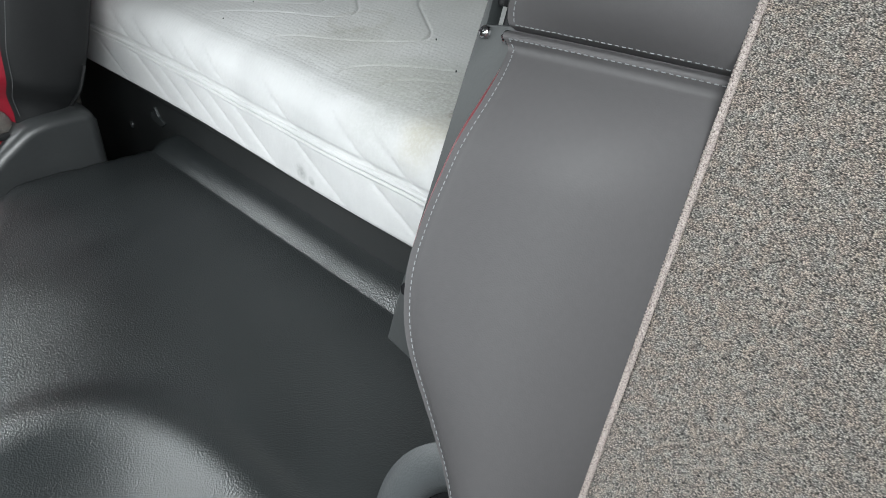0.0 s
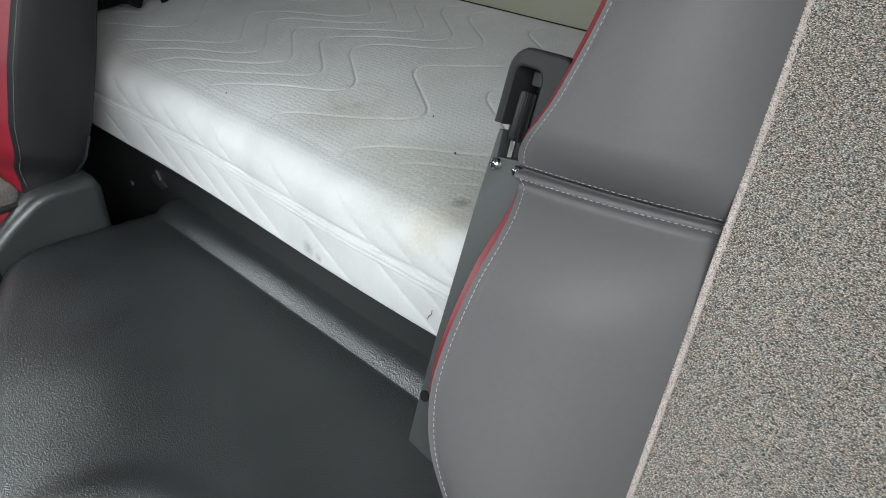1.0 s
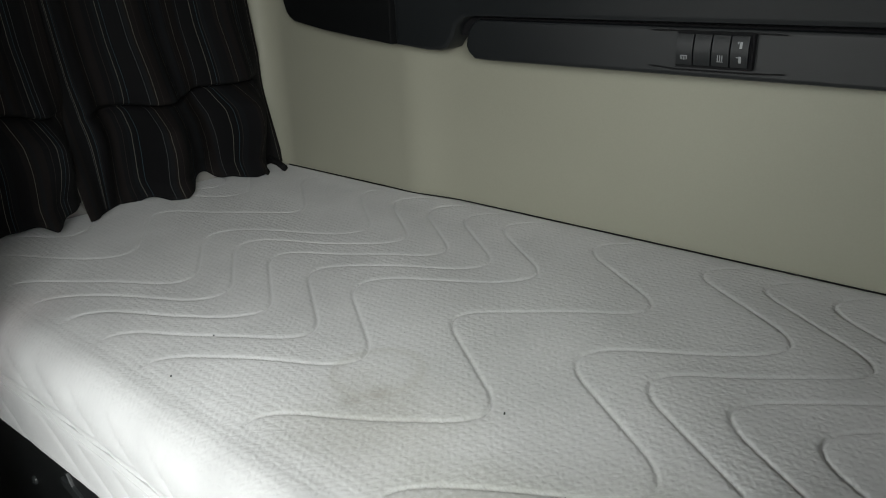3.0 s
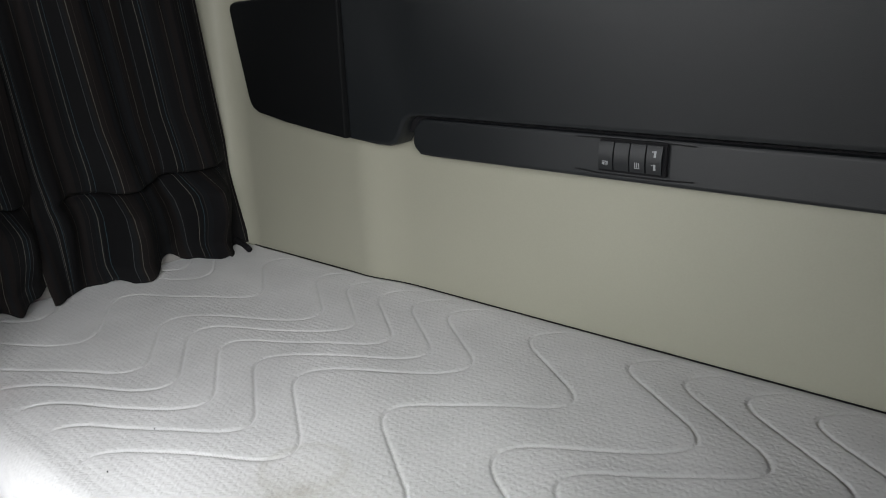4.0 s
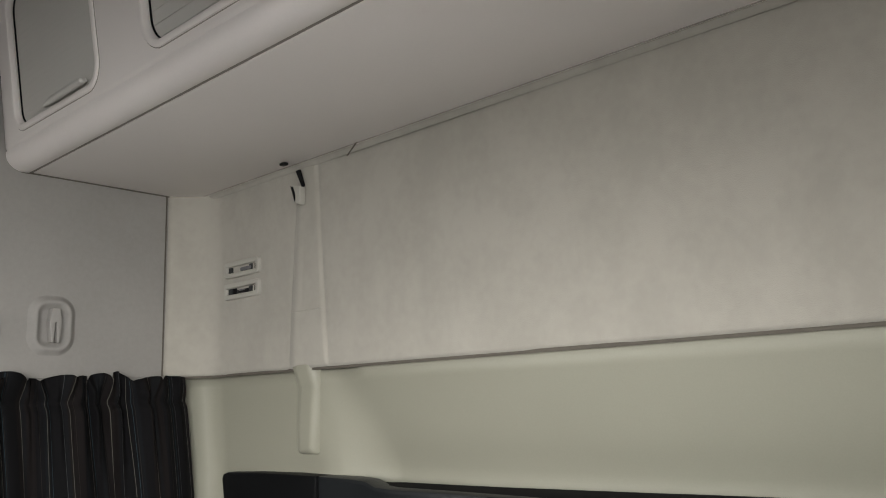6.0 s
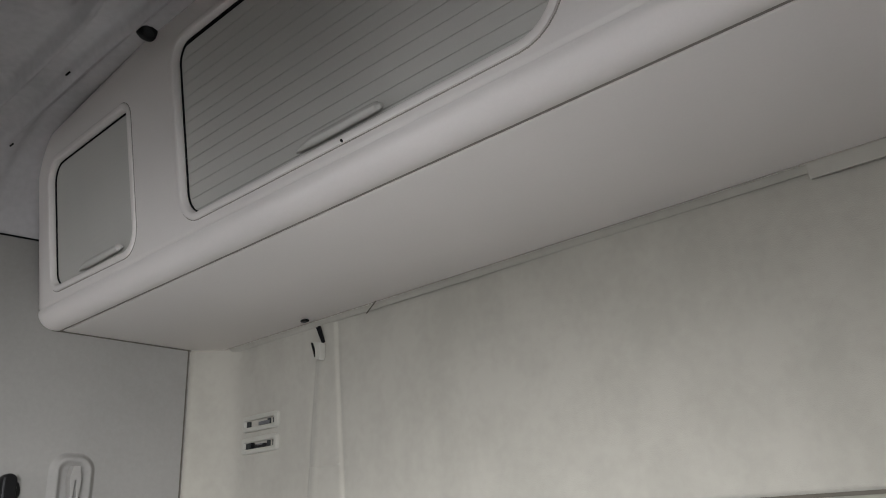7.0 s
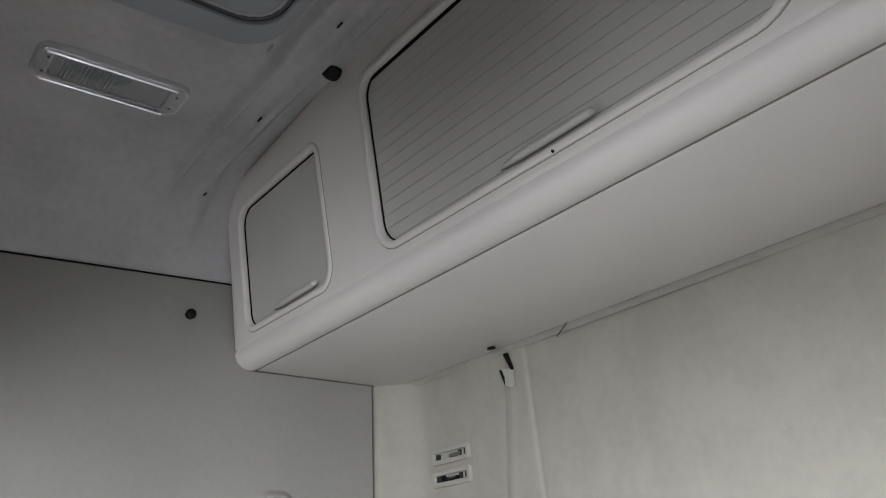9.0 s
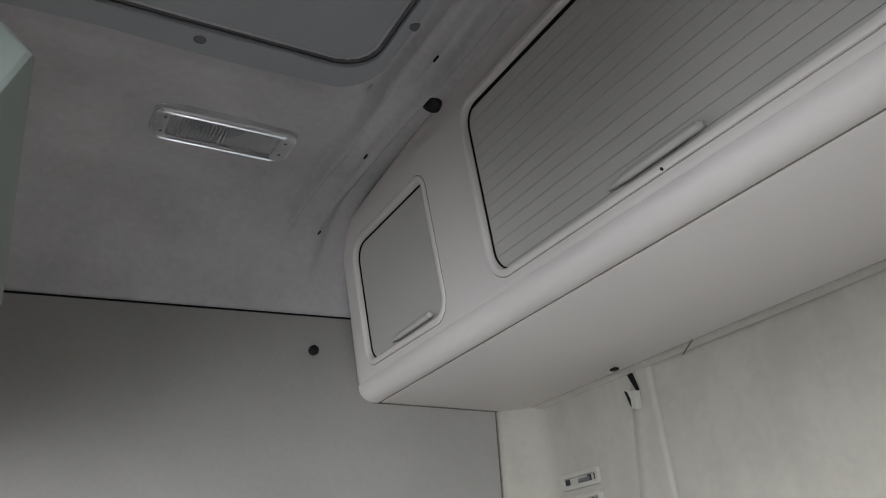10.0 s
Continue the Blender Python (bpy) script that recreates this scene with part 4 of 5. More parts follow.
def tunnel():
    t = thing("engine_tunnel", "black grained vinyl engine tunnel cover between the seats", "engine tunnel", (0.45, 0.6, 0.0))
    xs_, ys_ = np.arange(-0.02, 1.02, 0.008), np.arange(0.05, 1.19, 0.0075)
    X, Y = np.meshgrid(xs_, ys_, indexing="ij")
    z = np.full(X.shape, 0.480)
    z = z + 0.016 * smooth(1.106, 1.138, Y) - 0.020 * smooth(1.156, 1.180, Y)
    # outer edge: rounded over to the foot well
    edge = np.interp(Y, (0.5, 0.70, 0.75, 0.795, 0.814, 0.836, 0.859, 0.885, 0.915, 0.95, 1.04, 1.13, 1.18), (0.62, 0.41, 0.31, 0.228, 0.203, 0.165, 0.118, 0.073, 0.052, 0.048, 0.062, 0.086, 0.10))
    e = X - edge
    z = z - 0.36 * smooth(0.022, -0.050, e) ** 1.6
    # a round hollow in front with a swollen rim
    r = (np.abs((X - 0.86) / 0.275) ** 2.8 + np.abs((Y - 0.70) / 0.162) ** 2.8) ** (1 / 2.8)
    z = z + 0.010 * np.exp(-((r - 1.0) / 0.13) ** 2) - 0.018 * (1 - smooth(0.55, 0.98, r))
    z = z + 0.0015 * np.sin(X * 19) * np.sin(Y * 23)
    part("cover", grid(np.stack([X, Y, z], -1)), M_RUBBER, t, "grained black vinyl cover", 180, solid=0.02)
    rnd = random.Random(9)
    geos = []
    for i in range(26):
        x, y = rnd.uniform(0.18, 0.66), rnd.uniform(0.82, 1.06)
        s_ = 0.0007 + 0.0010 * rnd.random()
        geos.append(disc((x, y, 0.4835), (rnd.uniform(-0.3, 0.3), rnd.uniform(-0.3, 0.3), 1), s_, 0.002, 6, 0.0006))
    geos.append(disc((0.314, 1.100, 0.497), (0, 0, 1), 0.0022, 0.002, 8, 0.001))
    tagged(part("crumbs", join(*geos), M_PALE, t), kind="stuff")
    return t


tunnel()


# ---- driver's seat ----
D_, N_ = Vector((0, 0.383, 0.924)), Vector((0, -0.924, 0.383))


def seat_point(x, s, n, base=(0, 1.06, 0.89)):
    return tuple(Vector(base) + Vector((x, 0, 0)) + D_ * s + N_ * n)


EDGE_S = (-0.50, -0.42, -0.38, -0.34, -0.30, -0.27, -0.24, -0.21, -0.17, -0.13, -0.09, -0.05, -0.028, -0.014, 0.0, 0.03, 0.08, 0.14, 0.19, 0.25, 0.31, 0.35, 0.385)
EDGE_X = (1.075, 1.047, 1.031, 1.015, 0.999, 0.983, 0.966, 0.946, 0.933, 0.931, 0.935, 0.938, 0.926, 0.912, 0.917, 0.940, 0.957, 0.965, 0.971, 0.977, 0.983, 0.988, 1.03)
EDGE_N = (0.02, 0.027, 0.032, 0.038, 0.044, 0.051, 0.061, 0.068, 0.069, 0.063, 0.058, 0.051, 0.042, 0.033, 0.030, 0.037, 0.040, 0.033, 0.023, 0.011, -0.001, -0.012, -0.02)
INS0, INS1 = 1.062, 1.240


def edge(s):
    return float(np.interp(s, EDGE_S, EDGE_X)), float(np.interp(s, EDGE_S, EDGE_N))


def smooth_edge(s):
    q = [edge(s + k * 0.007) for k in (-2, -1, 0, 1, 2)]
    return sum(p[0] for p in q) / 5, sum(p[1] for p in q) / 5


def seam_at(q):
    """Height of the cross seam on a wing, from the insert (0) to the outer edge (1)."""
    return -0.0055 - 0.0085 * q


def wing_n(q, s, g):
    """How far the padded wing stands out; g is the height over the cross seam."""
    ex, en = smooth_edge(s)
    puff = 0.030 * math.sin(math.pi * min(1, q * 1.03)) ** 0.8 * (1 - 0.25 * q)
    gap = abs(g)
    # the upper pad rolls in to the crease; below it a stitched welt stands proud, then a hollow before the lower pad swells
    near = min(1.0, max(gap - (0.0 if g > 0 else 0.013), 0.0) / (0.035 if g > 0 else 0.070))
    pinch = 1 - (1 - near) ** 2.0
    out = en * q ** 1.2 + puff * ((0.45 + 0.55 * pinch) if g > 0 else (0.62 + 0.38 * pinch)) - (0.018 if g > 0 else 0.021) * (1 - pinch)
    if g < 0:
        out += 0.0078 * math.exp(-(max(gap - 0.0045, 0) / 0.0036) ** 2) * (0.55 + 0.45 * q)
    return out - 0.007 * math.exp(-(gap / 0.0016) ** 2) - 0.004 * (1 - q) ** 3


def bolster(lower, mirror=False, steps=110):
    """Padded side wing from the insert's edge to its stitched outer edge."""
    rows = []
    for k in np.linspace(0, 1, steps) ** 2.6:
        row = []
        for q in np.linspace(0, 1, 31):
            c = seam_at(q)
            s = c + (-0.48 * k if lower else (0.375 - c) * k)
            ex, en = smooth_edge(s)
            x = INS0 + (ex - INS0) * q
            if mirror:
                x = INS0 + INS1 - x
            row.append(seat_point(x, s, wing_n(q, s, (s - c) or (-1e-6 if lower else 1e-6))))
        rows.append(row)
    if lower:
        # the welt turns in to meet the upper pad
        fold = []
        for q in np.linspace(0, 1, 31):
            c = seam_at(q)
            x = INS0 + (smooth_edge(c)[0] - INS0) * q
            fold.append(seat_point(INS0 + INS1 - x if mirror else x, c + 0.0005, wing_n(q, c, 1e-6) - 0.001))
        rows.insert(0, fold)
    return grid(rows)


def stitches(points, length, gap, w, lift):
    """Short thread bars along a line of points."""
    geos, pts = [], [Vector(p) for p in points]
    total = [0.0]
    for a_, b_ in zip(pts, pts[1:]):
        total.append(total[-1] + (b_ - a_).length)
    pos = 0.0
    while pos + length < total[-1]:
        ends = []
        for q in (pos, pos + length):
            i = max(0, min(len(pts) - 2, int(np.searchsorted(total, q)) - 1))
            f = (q - total[i]) / max(total[i + 1] - total[i], 1e-9)
            ends.append(pts[i].lerp(pts[i + 1], f) + Vector(lift))
        geos.append(tube(ends, w, 5))
        pos += length + gap
    return join(*geos)


def driver_seat():
    t = thing("driver_seat", "grey leather driver's seat with speckled fabric insert and red edging", "truck seat", (1.143, 0.75, 0.0))
    TOP = 0.385
    # grey leather on the near wing, black leather on its mirrored twin
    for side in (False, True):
        part("upper_wing", bolster(False, side), M_LEATHER if not side else M_BLACKLEATHER, t, "smooth leather wing", 180)
        part("lower_wing", bolster(True, side), M_LEATHER if not side else M_BLACKLEATHER, t, "smooth leather wing", 180)
    # fabric insert, slightly hollow
    rows = []
    for s in np.linspace(-0.50, TOP - 0.02, 40):
        rows.append([seat_point(INS0 + (INS1 - INS0) * q, s, -0.006 - 0.010 * (1 - (2 * q - 1) ** 4) + 0.004 * math.sin(s * 9)) for q in np.linspace(0, 1, 20)])
    part("insert", grid(rows), M_WEAVE, t, "speckled grey-brown woven fabric insert", 180)
    for x in (INS0, INS1):
        strands = []
        for turn in (0.0, math.pi):
            strands.append(tube([seat_point(x + 0.0013 * math.cos(s * 1400 + turn), s, -0.0036 + 0.0013 * math.sin(s * 1400 + turn)) for s in np.linspace(-0.50, TOP - 0.02, 1100)], 0.0016, 5))
        part("piping", join(*strands), M_CORD, t, "twisted beige cord piping", 180)
    # red roll beside the upper wing, red strip beside the lower one, then the dark back shell
    rows = []
    for s in np.linspace(-0.0135, TOP, 60):
        ex = smooth_edge(s)[0]
        en = wing_n(1.0, s, max(s - seam_at(1.0), 1e-6))
        k = (0.2 + 0.8 * float(smooth(-0.013, 0.045, s))) * (1 - 0.75 * float(smooth(0.16, 0.32, s)))
        rows.append([seat_point(ex + 0.0005 - k * (0.021 * q - 0.003 * math.sin(math.pi * min(q, 1.0))), s, en - 0.0012 - k * (0.026 * q - 0.006 * math.sin(math.pi * min(q, 1.0)))) for q in np.linspace(0, 1.5, 18)])
    part("red_strip", grid(rows), M_RED, t, "red leather edging roll", 180)
    rows = []
    for s in np.linspace(-0.25, -0.0145, 44):
        ex = smooth_edge(s)[0]
        en = wing_n(1.0, s, min(s - seam_at(1.0), -1e-6))
        k = 0.1 + 0.9 * float(smooth(-0.016, -0.060, s))
        # a narrow rolled strip that turns in behind the wing
        rows.append([seat_point(ex + 0.0005 - k * (0.0172 * min(q, 1.0) - 0.002 * math.sin(math.pi * min(q, 1.0))), s, en - 0.0012 - k * (0.017 * q - 0.003 * math.sin(math.pi * min(q, 1.0)) + 0.03 * max(q - 1, 0.0))) for q in np.linspace(0, 1.6, 17)])
    part("red_strip", grid(rows), M_RED, t, "red leather edging", 180)
    rows = []
    for s in np.linspace(-0.45, TOP, 40):
        ex, en = smooth_edge(s)
        en -= 0.03
        loop = [(ex - 0.004, en), (ex + 0.004, en - 0.04), (ex + 0.03, en - 0.075), (1.143, -0.10)]
        loop += [(INS0 + INS1 - a_, b_) for a_, b_ in loop[:-1][::-1]]
        rows.append([seat_point(a_, s, b_) for a_, b_ in loop])
    part("back_shell", grid(rows), M_BLACKLEATHER, t, "black seat back", 180)
    rows = []
    for k, f in enumerate((1.0, 0.97, 0.85, 0.5, 0.0)):
        ex, en = smooth_edge(TOP - 0.01)
        rows.append([seat_point(1.143 + (x - 1.143) * (0.6 + 0.4 * f), TOP - 0.012 + 0.03 * math.sqrt(max(0, 1 - f * f)), -0.045 + (n + 0.045) * f)
                     for x, n in [(ex, en), (INS0, 0.01), (INS1, 0.01), (INS0 + INS1 - ex, en), (INS0 + INS1 - ex - 0.01, -0.10), (ex + 0.01, -0.10), (ex, en)]])
    part("top_roll", grid(rows), M_RED, t, "red leather top roll", 180)
    # stitching
    for s0, s1 in ((-0.42, -0.019), (-0.009, 0.36)):
        line = []
        for s in np.linspace(s0, s1, 70):
            ex, en = smooth_edge(s)
            line.append(seat_point(INS0 + (ex - INS0) * 0.968, s, wing_n(0.968, s, s - seam_at(0.968)) + 0.0006))
        tagged(part("stitching", stitches(line, 0.0024, 0.0017, 0.00033, (0, 0, 0)), M_THREAD, t, "pale thread stitching"), kind="stuff")
    for ds in (0.0032, -0.0056):
        line = []
        for q in np.linspace(0.01, 0.98, 40):
            s = seam_at(q) + ds
            ex, en = smooth_edge(s)
            line.append(seat_point(INS0 + (ex - INS0) * q, s, wing_n(q, s, ds) + 0.0005))
        tagged(part("stitching", stitches(line, 0.0024, 0.0018, 0.00031, (0, 0, 0)), M_THREAD, t, "pale thread stitching"), kind="stuff")

    # side bracket with recliner knob; the bracket leans forward of the back towards its foot
    def br(u, v, w):
        return seat_point(u, v, 0.12 * max(0.0, -v - 0.03) + 0.16 * max(0.0, u - 0.886) * (v > -0.03) - w)
    outline = [(0.8925, -0.2435), (0.955, -0.250), (0.955, -0.02), (0.936, -0.006), (0.910, -0.0105), (0.8822, -0.0150), (0.8815, 0.0045), (0.8772, 0.0045), (0.8762, -0.05), (0.8805, -0.11), (0.8838, -0.16), (0.8885, -0.213)]
    brk = part("side_bracket", slab(outline, br, 0.012, 0.0016), M_PLATE, t, "dark grey metal side bracket")
    for x, v in ((0.8838, -0.0203), (0.9070, -0.0193)):
        axis = Vector((-0.25, -0.90, 0.36))
        bolt = part("bolt", disc(br(x, v, -0.0032), axis, 0.0047, 0.005, 18, 0.0016), M_STEEL, brk, "bright cross-head screw")
        part("bolt_recess", join(tube([br(x - 0.0026, v, -0.0047), br(x + 0.0026, v, -0.0047)], 0.0005, 5), tube([br(x, v - 0.0026, -0.0047), br(x, v + 0.0026, -0.0047)], 0.0005, 5)), M_SEAL_SHADE, bolt)
    part("bracket_hole", disc(br(0.8933, -0.2045, -0.0006), N_, 0.0047, 0.003, 18, 0.0), M_SEAL_SHADE, brk, "black hole")
    housing = rounded(0.8772, 0.938, 0.0092, 0.0660, (0.003, 0.003, 0.012, 0.017), 6)
    hole = rounded(0.8850, 0.9115, -0.020, 0.0520, (0.003, 0.003, 0.007, 0.006), 4)
    inner = [p for p in hole if p[1] > 0.02]
    arm = [(0.8772, 0.0095), (0.8848, 0.0095)] + inner[::-1] + [(0.9118, -0.0120), (0.940, -0.008), (0.940, 0.058)] + [p for p in housing if p[1] > 0.040]
    arm = [q for i_, q in enumerate(arm) if i_ == 0 or math.hypot(q[0] - arm[i_ - 1][0], q[1] - arm[i_ - 1][1]) > 1e-5]
    hs = part("knob_housing", slab(arm, lambda u, v, w: br(u, v, w - 0.0085), 0.030, 0.0022), M_HOUSING, t, "black plastic recliner housing")
    part("housing_floor", slab(rounded(0.8776, 0.9150, -0.018, 0.056, 0.003, 3), lambda u, v, w: seat_point(u, v, -0.026 - w), 0.004, 0.0005), M_SEAL_SHADE, hs)
    ribs = []
    for s, f in ((-0.001, 0.9), (0.001, 1.0), (0.018, 1.0), (0.033, 1.0), (0.0352, 0.9)):
        ribs.append([seat_point(0.8905 + f * (0.0103 + 0.0011 * math.cos(16 * a_)) * math.cos(a_), s, -0.0125 + f * (0.0103 + 0.0011 * math.cos(16 * a_)) * math.sin(a_)) for a_ in np.linspace(0, 2 * math.pi, 129)])
    g = grid(ribs)
    g[1].append(tuple(range(128)))
    g[1].append(tuple(4 * 129 + j for j in range(128)))
    part("recliner_knob", g, M_HOUSING, hs, "ribbed black adjuster knob", 30)
    part("knob_shaft", tube([seat_point(0.8935, -0.0150, -0.0125), seat_point(0.8935, 0.0, -0.0125)], 0.0062, 18), M_HOUSING, hs)
    part("finger_stop", slab(rounded(0.8915, 0.9095, 0.0405, 0.0510, 0.0015, 3), lambda u, v, w: seat_point(u, v, -0.004 - w), 0.012, 0.001), M_PLATE, hs)
    # armrest end and seat cushion below
    arc = []
    for a_ in np.linspace(radians(100), radians(215), 24):
        c = (1.006, -0.378)
        arc.append([seat_point(c[0] + (0.100 + dr) * math.cos(a_), c[1] + (0.094 + dr) * math.sin(a_), dn) for dr, dn in ((0, 0.004), (-0.012, 0.012), (-0.028, 0.010), (-0.036, 0.0), (-0.03, -0.03), (0.0, -0.03), (0, 0.004))])
    part("recliner_cover", grid(arc), leather_bump(material("grey_grained_plastic", (0.06, 0.065, 0.068), 0.45, (0.05, 0.055, 0.058), 8, 200, 0.1), 500, 0.3), t, "curved grey grained plastic cover", 60)
    # a black filler plate is added to darken the inside of the cover
    part("cover_shade_plate", slab([(1.006 + 0.078 * math.cos(a_), -0.378 + 0.074 * math.sin(a_)) for a_ in np.linspace(0, 2 * math.pi, 24, endpoint=False)], lambda u, v, w: seat_point(u, v, -0.004 - w), 0.02, 0.002), M_SEAL_SHADE, t, "black filler plate for the shade inside the cover")
    part("cushion", box(0.93, 1.36, 0.42, 0.95, 0.36, 0.50, 0.05, 4), M_BLACKLEATHER, t, "black leather seat cushion")
    part("pedestal", box(0.98, 1.31, 0.5, 0.9, 0.0, 0.36, 0.01), M_BLACK, t)
    return t


driver_seat()


# ---- passenger's seat ----
def passenger_seat():
    t = thing("passenger_seat", "black leather passenger seat with red leather wing edging", "truck seat", (-0.1, 0.65, 0.0))
    K, XI = 1.078, 0.050

    def sp(x, s, n):
        """The lower part of the back is tucked in behind the hinge cover."""
        return seat_point(x - 0.026 * float(smooth(-0.195, -0.235, s)), s * K, n * K, (0, 1.012, 0.850))

    def back_n(s):
        return float(np.interp(s, (-0.36, -0.23, -0.14, -0.047, 0.028, 0.086, 0.13, 0.20, 0.30), (-0.10, -0.113, -0.115, -0.108, -0.099, -0.087, -0.074, -0.052, -0.02)))

    def front_n(s):
        return float(np.interp(s, (-0.36, -0.25, -0.22, -0.16, -0.08, 0.03, 0.146, 0.30), (-0.07, -0.040, -0.024, -0.006, 0.004, 0.008, 0.012, 0.02)))
    rows = []
    for s in np.linspace(-0.33, 0.30, 70):
        f, k = front_n(s), back_n(s)
        row = [sp(XI - 0.010, s, f + 0.001)]
        row += [sp(XI + 0.004 * math.sin(math.pi * q) - 0.010 * q ** 8 - 0.006 * (1 - q) ** 4, s, f + (k - f) * q) for q in np.linspace(0.02, 1, 14)]
        row += [sp(XI - 0.05, s, k - 0.008), sp(-0.15, s, k - 0.012), sp(-0.33, s, k)]
        rows.append(row)
    part("back_shell", grid(rows), M_BLACKLEATHER, t, "black leather side and back", 180)
    rows = []
    for s in np.linspace(-0.262, 0.30, 140):
        tuck = 0.030 * math.exp(-((s - 0.028) / 0.009) ** 2)
        w = float(np.interp(s, (-0.262, -0.22, -0.13, 0.0, 0.3), (0.012, 0.024, 0.029, 0.032, 0.032)))
        rows.append([sp(XI - 0.010 - 0.053 * q + 0.15 * tuck, s, front_n(s) - 0.002 + w * math.sin(math.pi * min(0.5, 0.9 * q)) - tuck) for q in np.linspace(0, 1, 18)])
    part("red_wing", grid(rows), M_RED, t, "red leather wing", 180)
    # black welt in the fold between the two red pads
    welt = [sp(XI - 0.008 - 0.055 * q, 0.021 - 0.004 * math.sin(math.pi * q), front_n(0.021) - 0.003 + 0.027 * math.sin(math.pi * min(0.5, 0.9 * q))) for q in np.linspace(0, 1, 14)]
    part("wing_welt", tube(welt, 0.0045, 8), M_BLACKLEATHER, t, "black leather welt across the red wing", 180)
    tagged(part("stitching", stitches([(x, y - 0.0045, z + 0.0018) for x, y, z in welt], 0.0024, 0.0018, 0.0004, (0, 0, 0)), M_THREAD, t, "pale thread stitching"), kind="stuff")
    rows = []
    for s in np.linspace(-0.36, 0.30, 20):
        rows.append([sp(XI - 0.058 - 0.30 * q, s, 0.030 - 0.02 * math.sin(math.pi * q)) for q in np.linspace(0, 1, 10)])
    part("insert", grid(rows), M_WEAVE, t, "speckled woven fabric insert", 180)
    line = [sp(XI - 0.003, s, front_n(s) - 0.004) for s in np.linspace(-0.25, 0.29, 60)]
    tagged(part("stitching", stitches(line, 0.0024, 0.0018, 0.0004, (0.001, 0, 0)), M_THREAD, t, "pale thread stitching"), kind="stuff")
    line = [sp(XI - 0.004, s, back_n(s) + 0.004) for s in np.linspace(-0.30, -0.165, 20)]
    part("back_piping", tube(line, 0.003, 6), M_BLACKLEATHER, t)
    # rounded recliner cover at the hinge
    xo, xi = 0.052, -0.040
    outline = [(0.70, 0.36), (1.049, 0.36), (1.053, 0.50), (1.053, 0.552), (1.046, 0.569), (1.029, 0.577), (0.985, 0.579), (0.962, 0.577), (0.942, 0.570), (0.905, 0.548), (0.86, 0.515), (0.80, 0.470), (0.70, 0.40)]
    cover = part("recliner_cover", slab(outline, lambda u, v, w: (xo - w, u, v), xo - xi, 0.014), M_COVER, t, "satin dark grey plastic hinge cover", 60)
    part("cover_slot", slab(rounded(0.80, 0.872, 0.455, 0.502, 0.006, 4), lambda u, v, w: (xo + 0.0015 - w, u, v), 0.004, 0.001), M_SEAL_SHADE, cover, "black slot")
    part("cushion_top", box(-0.33, 0.020, 0.36, 0.945, 0.46, 0.592, 0.022, 4), M_WEAVE, t, "speckled fabric seat cushion")
    part("cushion_side", box(-0.33, 0.030, 0.35, 0.935, 0.40, 0.560, 0.012, 3), M_RED, t, "red leather cushion side")
    part("cushion_piping", tube([(0.027, y, 0.562) for y in np.linspace(0.40, 0.93, 20)], 0.005, 8), M_BLACKLEATHER, t, "black leather piping")
    part("pedestal", box(-0.26, 0.0, 0.45, 0.85, 0.0, 0.40, 0.01), M_BLACK, t)
    return t


passenger_seat()


